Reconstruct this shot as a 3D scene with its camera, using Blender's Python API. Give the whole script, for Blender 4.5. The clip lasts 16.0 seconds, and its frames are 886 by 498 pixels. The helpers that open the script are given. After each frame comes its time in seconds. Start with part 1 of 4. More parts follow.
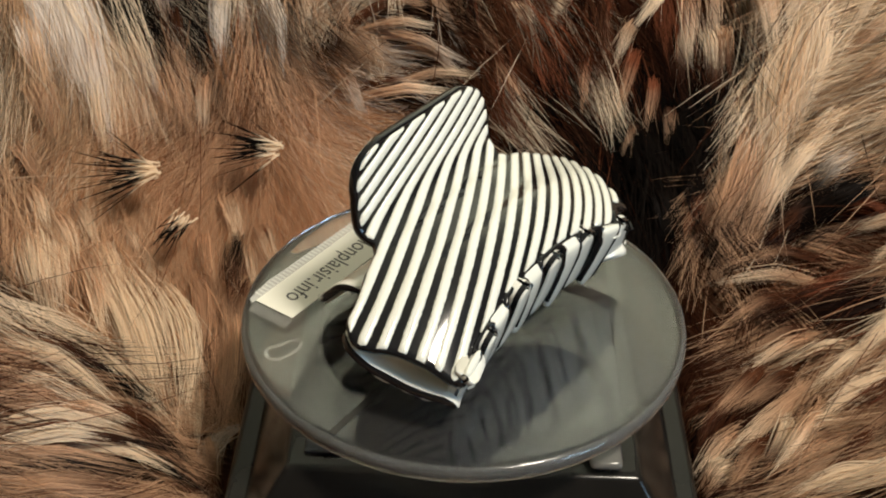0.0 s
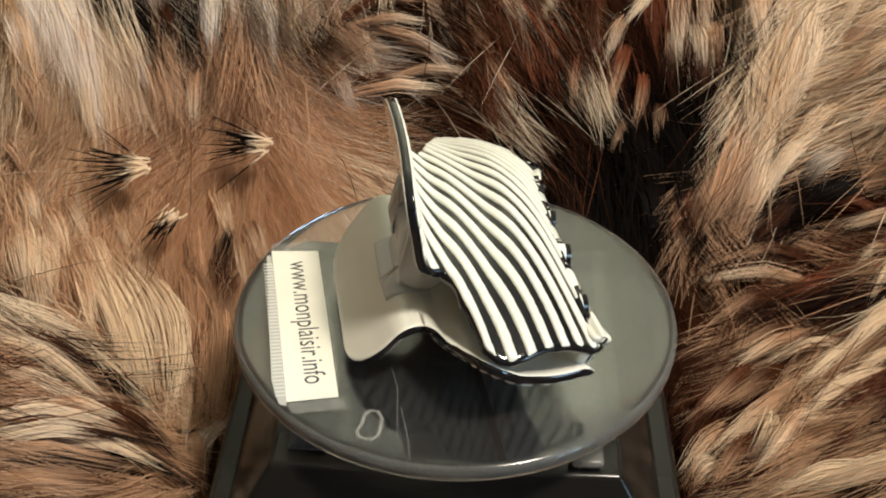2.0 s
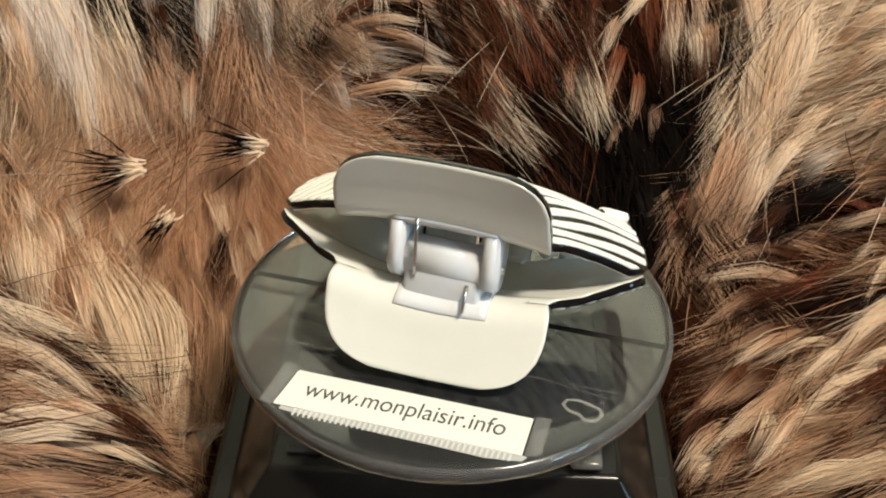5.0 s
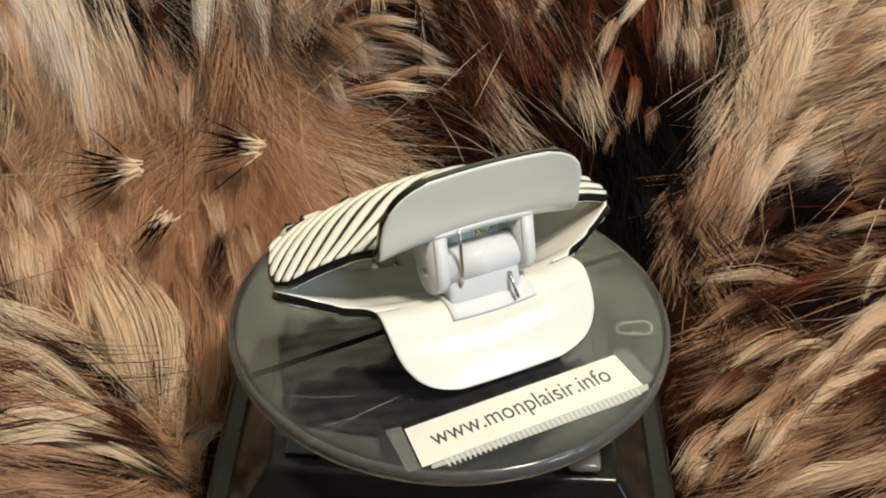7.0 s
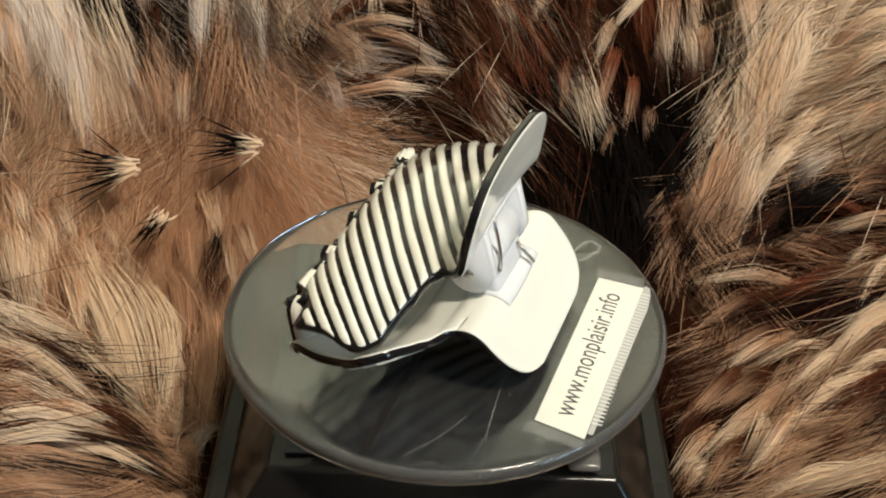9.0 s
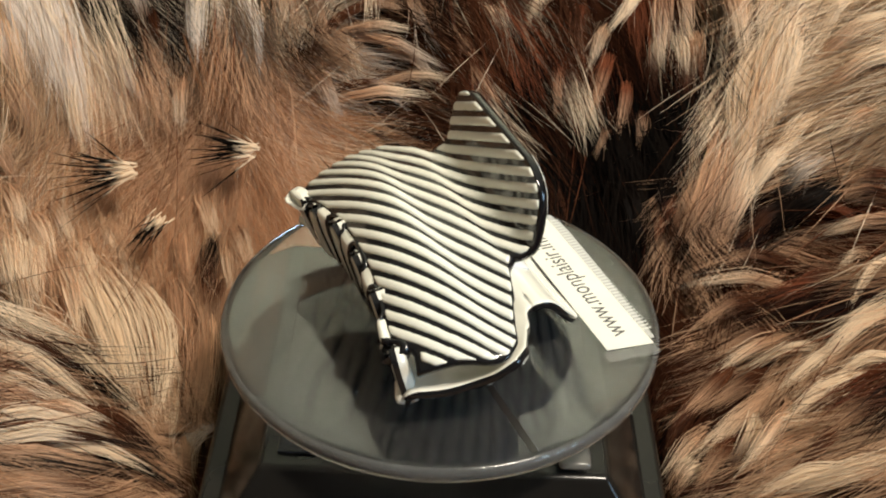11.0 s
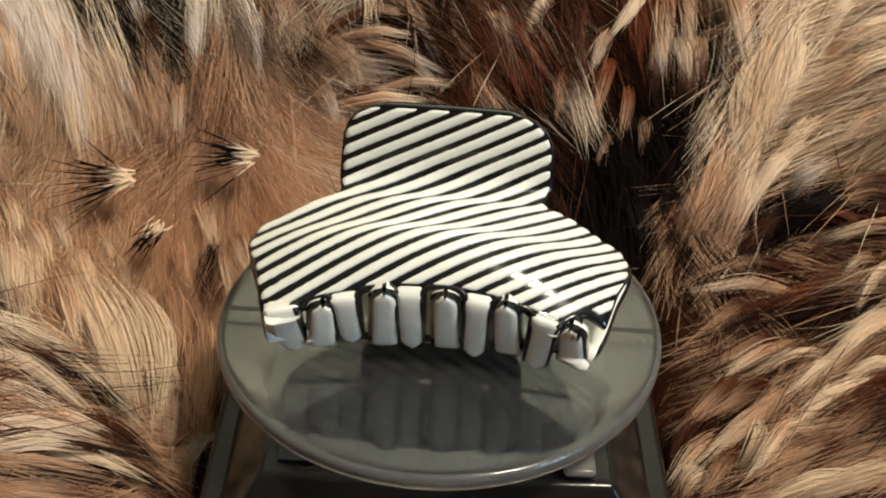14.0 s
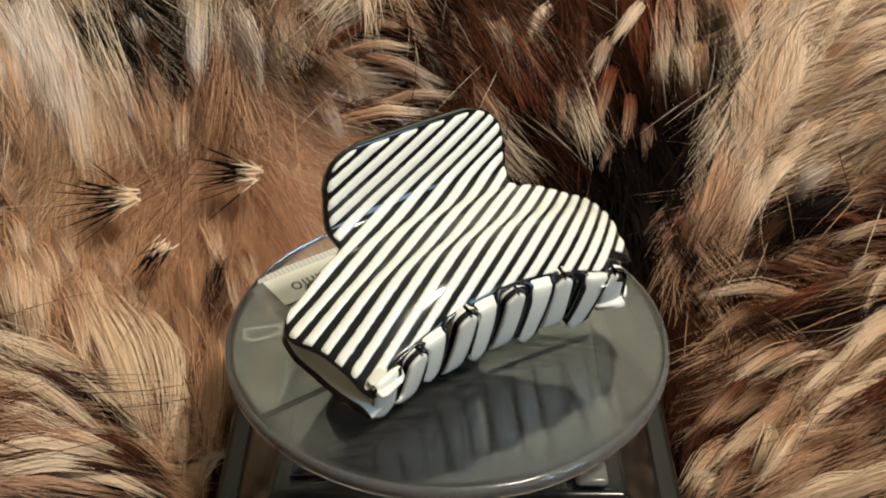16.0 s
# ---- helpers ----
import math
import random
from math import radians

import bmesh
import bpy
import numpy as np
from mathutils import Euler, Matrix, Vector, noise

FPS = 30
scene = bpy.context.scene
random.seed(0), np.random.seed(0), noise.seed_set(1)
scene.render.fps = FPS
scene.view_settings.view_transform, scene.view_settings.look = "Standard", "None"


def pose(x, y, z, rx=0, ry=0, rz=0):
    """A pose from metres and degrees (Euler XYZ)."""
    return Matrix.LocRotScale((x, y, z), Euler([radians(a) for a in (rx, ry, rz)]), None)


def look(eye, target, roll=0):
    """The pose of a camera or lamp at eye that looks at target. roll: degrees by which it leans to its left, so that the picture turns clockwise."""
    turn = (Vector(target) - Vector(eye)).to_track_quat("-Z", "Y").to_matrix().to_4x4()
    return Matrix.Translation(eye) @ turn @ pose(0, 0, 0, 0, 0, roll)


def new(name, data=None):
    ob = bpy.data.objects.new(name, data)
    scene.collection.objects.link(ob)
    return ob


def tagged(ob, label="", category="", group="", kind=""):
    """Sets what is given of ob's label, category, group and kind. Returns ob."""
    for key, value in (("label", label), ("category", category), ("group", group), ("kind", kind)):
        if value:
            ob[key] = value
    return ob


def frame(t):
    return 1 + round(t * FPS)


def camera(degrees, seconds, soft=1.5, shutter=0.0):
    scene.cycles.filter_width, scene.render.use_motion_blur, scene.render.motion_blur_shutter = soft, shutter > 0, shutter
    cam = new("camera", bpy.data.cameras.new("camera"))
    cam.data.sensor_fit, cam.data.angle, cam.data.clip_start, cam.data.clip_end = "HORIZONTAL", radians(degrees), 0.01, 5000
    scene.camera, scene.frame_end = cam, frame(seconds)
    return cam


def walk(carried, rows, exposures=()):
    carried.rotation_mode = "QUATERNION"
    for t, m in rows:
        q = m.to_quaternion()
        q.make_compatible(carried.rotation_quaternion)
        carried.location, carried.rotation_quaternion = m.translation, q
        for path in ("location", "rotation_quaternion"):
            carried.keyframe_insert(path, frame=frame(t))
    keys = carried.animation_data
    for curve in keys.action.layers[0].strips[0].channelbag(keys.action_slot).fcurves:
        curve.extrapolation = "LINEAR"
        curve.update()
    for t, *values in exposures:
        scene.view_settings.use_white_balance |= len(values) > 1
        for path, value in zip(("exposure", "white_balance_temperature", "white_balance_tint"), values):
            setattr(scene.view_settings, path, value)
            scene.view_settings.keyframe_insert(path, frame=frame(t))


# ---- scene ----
cam = camera(38.333, 16.0, soft=2.0)
PATH = [
    (0.0, pose(-0.00161, -0.22723, 0.18170, 54.061, -0.778, 1.582)),
    (0.5, pose(0.00039, -0.22718, 0.18135, 53.878, -0.718, 1.714)),
    (1.0, pose(0.00115, -0.22691, 0.18275, 53.656, -0.680, 1.748)),
    (1.5, pose(0.00262, -0.22661, 0.18383, 53.498, -0.588, 1.914)),
    (2.0, pose(0.00332, -0.22668, 0.18458, 53.486, -0.731, 1.914)),
    (2.5, pose(0.00266, -0.22714, 0.18639, 53.286, -0.772, 1.843)),
    (3.0, pose(0.00175, -0.22707, 0.18658, 53.240, -0.795, 1.677)),
    (3.5, pose(0.00107, -0.22629, 0.18552, 53.252, -0.986, 1.592)),
    (4.0, pose(0.00136, -0.22644, 0.18571, 53.302, -0.958, 1.551)),
    (6.5, pose(0.00029, -0.22511, 0.18603, 53.284, -1.088, 1.295)),
    (7.0, pose(-0.00040, -0.22603, 0.18640, 53.296, -1.270, 1.211)),
    (7.5, pose(-0.00125, -0.22587, 0.18643, 53.271, -1.391, 1.094)),
    (8.0, pose(-0.00236, -0.22521, 0.18546, 53.354, -1.467, 0.929)),
    (8.5, pose(-0.00251, -0.22548, 0.18544, 53.369, -1.523, 0.941)),
    (9.0, pose(-0.00238, -0.22564, 0.18524, 53.392, -1.609, 0.930)),
    (11.5, pose(0.00024, -0.22995, 0.18510, 54.046, -1.506, 1.039)),
    (12.0, pose(0.00036, -0.22909, 0.18413, 54.102, -1.452, 1.039)),
    (12.5, pose(0.00087, -0.22933, 0.18446, 54.082, -1.463, 1.117)),
    (13.0, pose(0.00000, -0.22854, 0.18380, 54.165, -1.516, 1.008)),
    (13.5, pose(-0.00027, -0.22905, 0.18311, 54.342, -1.516, 0.975)),
    (14.0, pose(-0.00073, -0.22793, 0.18173, 54.521, -1.423, 0.855)),
    (14.5, pose(-0.00119, -0.22600, 0.17985, 54.884, -0.894, 0.712)),
    (15.0, pose(-0.00124, -0.22592, 0.18018, 54.946, -0.461, 0.417)),
    (15.5, pose(-0.00089, -0.22645, 0.18215, 54.854, -0.191, 0.311)),
    (16.0, pose(-0.00125, -0.22789, 0.18239, 54.963, -0.176, 0.197)),
]
walk(cam, PATH, exposures=[(0.0, -0.36), (1.0, -0.36), (2.5, -0.16), (4.0, -0.10), (7.0, -0.38), (9.0, -0.40), (11.5, -0.20), (13.0, -0.24), (14.5, -0.28), (16.0, -0.32)])

# the turn of the disc, in degrees
TURN = [(0.0, -152.94), (0.5, -141.29), (1.0, -129.75), (1.5, -118.70), (2.0, -107.87), (2.5, -97.14), (3.0, -86.61), (3.5, -76.13), (4.0, -65.49), (4.5, -54.61), (5.0, -43.41), (5.5, -32.14), (6.0, -21.04), (6.5, -10.37), (7.0, 0.00), (7.5, 10.27), (8.0, 20.63), (8.5, 31.03), (9.0, 41.48), (9.5, 52.08), (10.0, 62.85), (10.5, 74.21), (11.0, 85.20), (11.5, 95.73), (12.0, 105.73), (12.5, 115.68), (13.0, 125.97), (13.5, 136.64), (14.0, 147.60), (14.5, 157.90), (15.0, 167.50), (15.5, 177.00), (16.0, 186.80)]

# ---- light: a warm ceiling lamp in a plain bright room ----
world = bpy.data.worlds.new("world")
world.use_nodes = True
world.node_tree.nodes["Background"].inputs[0].default_value = (0.9, 0.95, 1.0, 1)
world.node_tree.nodes["Background"].inputs[1].default_value = 0.01
scene.world = world


def area_lamp(name, eye, target, size, watts, colour):
    data = bpy.data.lights.new(name, "AREA")
    data.shape, data.size, data.energy, data.color = "DISK", size, watts, colour
    ob = new(name, data)
    ob.matrix_world = look(eye, target)
    return ob


area_lamp("ceiling_lamp_light", (0.62, -0.50, 1.54), (0, 0, 0.0), 0.30, 42.0, (1.0, 0.90, 0.75))
# added lamp, out of view: brightens the ceiling that the plate mirrors
area_lamp("ceiling_fill_light", (0.2, 1.55, 0.55), (0.2, 1.6, 1.6), 0.3, 29.0, (0.98, 1.0, 0.82))
area_lamp("window_light", (1.55, -1.05, 0.75), (0, 0, 0.05), 0.8, 18.0, (0.48, 0.74, 1.0))


# ---- materials ----
def material(name, colour, rough=0.5, metal=0.0, transmission=0.0, coat=0.0, ior=1.5, alpha=1.0, var=0.0, scale=40.0, bump=0.0, bump_scale=200.0, sss=0.0):
    m = bpy.data.materials.new(name)
    m.use_nodes = True
    nt = m.node_tree
    b = nt.nodes["Principled BSDF"]
    b.inputs["Base Color"].default_value = (*colour, 1)
    b.inputs["Roughness"].default_value = rough
    b.inputs["Metallic"].default_value = metal
    b.inputs["IOR"].default_value = ior
    b.inputs["Transmission Weight"].default_value = transmission
    b.inputs["Coat Weight"].default_value = coat
    b.inputs["Coat Roughness"].default_value = 0.04
    b.inputs["Alpha"].default_value = alpha
    if sss:
        b.inputs["Subsurface Weight"].default_value = sss
        b.inputs["Subsurface Radius"].default_value = (0.004, 0.004, 0.004)
    co = nt.nodes.new("ShaderNodeTexCoord")
    if var:
        n = nt.nodes.new("ShaderNodeTexNoise")
        n.inputs["Scale"].default_value, n.inputs["Detail"].default_value = scale, 6
        nt.links.new(co.outputs["Object"], n.inputs["Vector"])
        ramp = nt.nodes.new("ShaderNodeMapRange")
        ramp.inputs["From Min"].default_value, ramp.inputs["From Max"].default_value = 0.3, 0.7
        ramp.inputs["To Min"].default_value, ramp.inputs["To Max"].default_value = 1 - var, 1 + var
        nt.links.new(n.outputs["Fac"], ramp.inputs["Value"])
        mul = nt.nodes.new("ShaderNodeVectorMath")
        mul.operation = "SCALE"
        mul.inputs[0].default_value = colour
        nt.links.new(ramp.outputs["Result"], mul.inputs["Scale"])
        nt.links.new(mul.outputs["Vector"], b.inputs["Base Color"])
        rr = nt.nodes.new("ShaderNodeMapRange")
        rr.inputs["To Min"].default_value, rr.inputs["To Max"].default_value = max(0.0, rough - var * 0.4), rough + var * 0.4
        nt.links.new(n.outputs["Fac"], rr.inputs["Value"])
        nt.links.new(rr.outputs["Result"], b.inputs["Roughness"])
    if bump:
        n2 = nt.nodes.new("ShaderNodeTexNoise")
        n2.inputs["Scale"].default_value, n2.inputs["Detail"].default_value = bump_scale, 4
        nt.links.new(co.outputs["Object"], n2.inputs["Vector"])
        bn = nt.nodes.new("ShaderNodeBump")
        bn.inputs["Strength"].default_value, bn.inputs["Distance"].default_value = bump, 0.001
        nt.links.new(n2.outputs["Fac"], bn.inputs["Height"])
        nt.links.new(bn.outputs["Normal"], b.inputs["Normal"])
    return m


DIM_WALL = material("dim_wall", (0.16, 0.13, 0.10), 0.85, var=0.1, scale=5)
WALL_PAINT = material("wall_paint", (0.78, 0.76, 0.66), 0.9, var=0.03, scale=6, bump=0.05, bump_scale=300)
CEILING_PAINT = material("ceiling_paint", (0.8, 0.79, 0.72), 0.9, var=0.03, scale=6)
FLOOR_WOOD = material("floor_wood", (0.25, 0.15, 0.08), 0.45, var=0.2, scale=12)
TABLE_WOOD = material("table_wood", (0.12, 0.07, 0.04), 0.5, var=0.2, scale=30)
ENAMEL_WHITE = material("enamel_white", (0.80, 0.80, 0.71), 0.16, coat=0.5, var=0.03, scale=90, bump=0.04, bump_scale=500)
PLASTIC_WHITE = material("plastic_white", (0.80, 0.79, 0.71), 0.14, coat=0.4, var=0.03, scale=60, bump=0.03, bump_scale=300)
PLASTIC_BLACK = material("plastic_black", (0.008, 0.008, 0.009), 0.12, var=0.1, scale=120)
BASE_BLACK = material("base_black", (0.010, 0.009, 0.008), 0.16, ior=1.33, var=0.15, scale=60, bump=0.03, bump_scale=160)
PANEL_BLACK = material("panel_black", (0.006, 0.008, 0.014), 0.06, var=0.15, scale=60)
HINGE_PLASTIC = material("hinge_plastic", (0.90, 0.92, 0.95), 0.16, transmission=0.25, ior=1.3, sss=0.7, var=0.03, scale=200, bump=0.05, bump_scale=400)
STEEL = material("steel", (0.55, 0.53, 0.5), 0.28, metal=1.0, var=0.1, scale=300)
ACRYLIC = material("acrylic", (0.93, 0.94, 0.92), 0.02, transmission=0.984, ior=1.49)
ACRYLIC_EDGE = material("acrylic_edge", (0.92, 0.92, 0.88), 0.14, transmission=0.92, ior=1.45, var=0.1, scale=160, bump=0.15, bump_scale=260)
TAB_PLASTIC = material("tab_plastic", (0.22, 0.21, 0.19), 0.2, transmission=0.5, ior=1.4)
PAPER = material("paper", (0.80, 0.79, 0.70), 0.6, var=0.03, scale=80)
INK = material("ink", (0.05, 0.05, 0.05), 0.6)
TAPE = material("tape", (0.90, 0.90, 0.86), 0.12, alpha=0.07)
TAPE_FROST = material("tape_frost", (0.80, 0.80, 0.76), 0.3, alpha=0.42)
TAPE_TOOTH = material("tape_tooth", (0.80, 0.80, 0.76), 0.3, alpha=0.6)
SMEAR = material("smear", (0.75, 0.74, 0.68), 0.35, alpha=0.16)
STRIP_BLACK = material("strip_black", (0.015, 0.013, 0.012), 0.35)


def mesh_ob(name, verts, faces, mats, parent=None, smooth=True, mat_index=None):
    me = bpy.data.meshes.new(name)
    me.from_pydata([tuple(v) for v in verts], [], [tuple(f) for f in faces])
    for m in mats if isinstance(mats, (list, tuple)) else [mats]:
        me.materials.append(m)
    if mat_index is not None:
        me.polygons.foreach_set("material_index", mat_index)
    if smooth:
        me.polygons.foreach_set("use_smooth", [True] * len(me.polygons))
    me.update()
    ob = new(name, me)
    if parent:
        ob.parent = parent
    return ob


def part(name, bm, mat, parent, label="", smooth=True):
    me = bpy.data.meshes.new(name)
    bmesh.ops.recalc_face_normals(bm, faces=bm.faces)
    bm.to_mesh(me)
    bm.free()
    for m in mat if isinstance(mat, (list, tuple)) else [mat]:
        me.materials.append(m)
    if smooth:
        me.polygons.foreach_set("use_smooth", [True] * len(me.polygons))
    ob = new(name, me)
    if parent:
        ob.parent = parent
    return tagged(ob, label) if label else ob


def box_bm(x0, y0, z0, x1, y1, z1, bevel=0.0, segments=2):
    bm = bmesh.new()
    bmesh.ops.create_cube(bm, size=1.0)
    for v in bm.verts:
        v.co = Vector(((x0 + x1) / 2 + v.co.x * (x1 - x0), (y0 + y1) / 2 + v.co.y * (y1 - y0), (z0 + z1) / 2 + v.co.z * (z1 - z0)))
    if bevel:
        bmesh.ops.bevel(bm, geom=list(bm.edges), offset=bevel, segments=segments, affect="EDGES", profile=0.5)
    return bm


def tube(name, pts, radius, mat, parent, sides=8, label=""):
    """A round wire along a line of points, with closed ends."""
    pts = [Vector(p) for p in pts]
    verts, faces = [], []
    side = None
    for i, p in enumerate(pts):
        d = (pts[min(i + 1, len(pts) - 1)] - pts[max(i - 1, 0)]).normalized()
        if side is None:
            side = d.orthogonal().normalized()
        side = (side - d * side.dot(d)).normalized()
        up = d.cross(side)
        for k in range(sides):
            a = 2 * math.pi * k / sides
            verts.append(p + (side * math.cos(a) + up * math.sin(a)) * radius)
    for i in range(len(pts) - 1):
        for k in range(sides):
            a, b = i * sides + k, i * sides + (k + 1) % sides
            faces.append((a, b, b + sides, a + sides))
    faces.append(tuple(range(sides))[::-1])
    faces.append(tuple(len(verts) - sides + k for k in range(sides)))
    ob = mesh_ob(name, verts, faces, mat, parent)
    return tagged(ob, label) if label else ob


# ---- the room: closed plain walls, table ----
def slab(name, x0, y0, z0, x1, y1, z1, mat, label, category):
    ob = part(name, box_bm(x0, y0, z0, x1, y1, z1), mat, None, smooth=False)
    return tagged(ob, label, category, kind="structure")


slab("floor", -2.2, -2.2, -0.86, 2.2, 2.2, -0.80, FLOOR_WOOD, "brown wooden floor of a plain room", "floor")
slab("ceiling", -2.2, -2.2, 1.60, 2.2, 2.2, 1.66, CEILING_PAINT, "plain off-white painted ceiling", "ceiling")
slab("wall_north", -2.2, 2.2, -0.80, 2.2, 2.3, 1.60, WALL_PAINT, "plain off-white painted wall", "wall")
# these three unseen walls are dark only to cut the bounced light
slab("wall_south", -2.2, -2.3, -0.80, 2.2, -2.2, 1.60, DIM_WALL, "unseen wall kept dark to cut light in the room", "wall")
slab("wall_east", 2.2, -2.3, -0.80, 2.3, 2.3, 1.60, DIM_WALL, "unseen wall kept dark to cut light in the room", "wall")
slab("wall_west", -2.3, -2.3, -0.80, -2.2, 2.3, 1.60, DIM_WALL, "unseen wall kept dark to cut light in the room", "wall")
table = new("table")
tagged(table, "dark wooden table under the fur throw", "table")
part("tabletop", box_bm(-0.55, -0.45, -0.105, 0.55, 0.55, -0.072, 0.004), TABLE_WOOD, table)
for sx in (-0.48, 0.48):
    for sy in (-0.38, 0.48):
        part("leg", box_bm(sx - 0.025, sy - 0.025, -0.80, sx + 0.025, sy + 0.025, -0.105, 0.003), TABLE_WOOD, table)

# ---- the turntable base, which stands still ----
base = new("display_turntable")
tagged(base, "glossy black plastic square turntable base standing on the fur", "turntable")


def frustum_bm(a0, b0, z0, a1, b1, z1, bevel):
    bm = box_bm(-1, -1, 0, 1, 1, 1)
    for v in bm.verts:
        top = v.co.z > 0.5
        v.co = Vector((v.co.x * (a1 if top else a0), v.co.y * (b1 if top else b0), z1 if top else z0))
    bmesh.ops.bevel(bm, geom=list(bm.edges), offset=bevel, segments=3, affect="EDGES", profile=0.5)
    return bm


part("foot", frustum_bm(0.056, 0.056, -0.066, 0.053, 0.053, -0.030, 0.0015), BASE_BLACK, base)
part("body", frustum_bm(0.0485, 0.0485, -0.0296, 0.0375, 0.0375, -0.0135, 0.0012), BASE_BLACK, base)
part("solar_panel", box_bm(-0.034, -0.034, -0.0134, 0.034, 0.034, -0.0124, 0.0004), PANEL_BLACK, base, "dark glossy solar panel")
bm = bmesh.new()
bmesh.ops.create_cone(bm, cap_ends=True, segments=40, radius1=0.007, radius2=0.006, depth=0.0072)
bmesh.ops.translate(bm, verts=bm.verts, vec=(0, 0, -0.0086))
part("spindle", bm, BASE_BLACK, base)
part("corner_tab", box_bm(0.0265, -0.0375, -0.0124, 0.0335, -0.0300, -0.0102, 0.0010), TAB_PLASTIC, base, "small translucent plastic corner tab")

# ---- the turning disc ----
disc = new("turntable_plate")
tagged(disc, "clear acrylic round turntable plate with a paper label taped on it", "turntable")


def lathe(profile, segments=128):
    verts, faces, idx = [], [], []
    n = len(profile)
    for s in range(segments):
        a = 2 * math.pi * s / segments
        for r, z in profile:
            verts.append((r * math.cos(a), r * math.sin(a), z))
    for s in range(segments):
        t = (s + 1) % segments
        for k in range(n - 1):
            faces.append((s * n + k, s * n + k + 1, t * n + k + 1, t * n + k))
    return verts, faces


prof = [(0.0004, 0.0), (0.02, 0.0), (0.0479, 0.0), (0.0494, -0.0001), (0.0502, -0.0006), (0.0505, -0.0016), (0.0504, -0.0030), (0.0498, -0.0040), (0.0484, -0.0044), (0.02, -0.0044), (0.0004, -0.0044)]
v, f = lathe([(r, z) for r, z in prof])
n_top = len(v)
v += [(0, 0, 0.0), (0, 0, -0.0044)]
n = len(prof)
for s in range(128):
    t = (s + 1) % 128
    f.append((s * n, t * n, n_top))
    f.append((s * n + n - 1, n_top + 1, t * n + n - 1))
idx = []
for s in range(128):
    for k in range(n - 1):
        idx.append(1 if 3 <= k <= 6 else 0)
idx += [0] * 256
plate = mesh_ob("acrylic_sheet", v, f, [ACRYLIC, ACRYLIC_EDGE], disc, True, idx)

# label, lettering and tape: x runs along the clip, y towards its teeth
SPIN = radians(27.0)


def on_disc(x, y, z=0.0):
    return Vector((x * math.cos(SPIN) - y * math.sin(SPIN), x * math.sin(SPIN) + y * math.cos(SPIN), z)) * 0.001


def plan_sheet(name, pts, z0, z1, mat, parent, label=""):
    """A thin sheet cut to an outline."""
    n = len(pts)
    verts = [on_disc(x, y, z0) for x, y in pts] + [on_disc(x, y, z1) for x, y in pts]
    faces = [tuple(range(n))[::-1], tuple(range(n, 2 * n))] + [(i, (i + 1) % n, n + (i + 1) % n, n + i) for i in range(n)]
    ob = mesh_ob(name, verts, faces, mat, parent, smooth=False)
    return tagged(ob, label) if label else ob


paper = plan_sheet("label", [(-25.2, -30.2), (26.6, -28.4), (27.0, -39.3), (-26.4, -41.4)], 0.05, 0.14, PAPER, disc, "white paper label with a printed web address")
font = bpy.data.curves.new("lettering", "FONT")
font.body = "www.monplaisir.info"
font.align_x, font.align_y = "CENTER", "CENTER"
font.size = 0.0062
text_ob = new("lettering_source", font)
bpy.context.view_layer.update()
me = bpy.data.meshes.new_from_object(text_ob.evaluated_get(bpy.context.evaluated_depsgraph_get()))
bpy.data.objects.remove(text_ob)
xs = [q.co.x for q in me.vertices]
stretch = 0.0435 / (max(xs) - min(xs))
for q in me.vertices:
    p = on_disc(q.co.x * stretch * 1000 + 0.3, q.co.y * 1.08 * 1000 - 34.2 + q.co.x * 40, 0.16)
    q.co = p
me.materials.clear()
me.materials.append(INK)
lettering = new("lettering", me)
lettering.parent = paper
tagged(lettering, "dark grey printed web address")
# clear tape over the label: its border and its serrated frosted end
for ends in ([(-29.0, -28.8), (-25.6, -29.0), (-26.8, -41.6), (-29.6, -41.4)], [(27.0, -27.6), (30.2, -27.2), (30.6, -38.4), (27.4, -39.2)]):
    plan_sheet("tape", ends, 0.05, 0.09, TAPE, disc, "clear adhesive tape over the paper label")
plan_sheet("tape_edge", [(-24.6, -41.5), (-24.6, -42.6), (0, -42.5), (20.0, -42.3), (27.4, -40.9), (28.2, -39.3)], 0.05, 0.10, TAPE_FROST, disc, "frosted serrated end of the tape")
for k in range(46):
    x = -26.2 + k * 1.18
    y0 = -41.2 + 0.038 * (x + 26)
    y1 = y0 - 2.5
    if x * x + y1 * y1 < 49.0 ** 2:
        plan_sheet("tape_tooth", [(x, y0), (x + 0.62, y0), (x + 0.5, y1), (x + 0.1, y1)], 0.12, 0.16, TAPE_TOOTH, disc)
# thin dark strip across the plate, worn outline mark, scratches


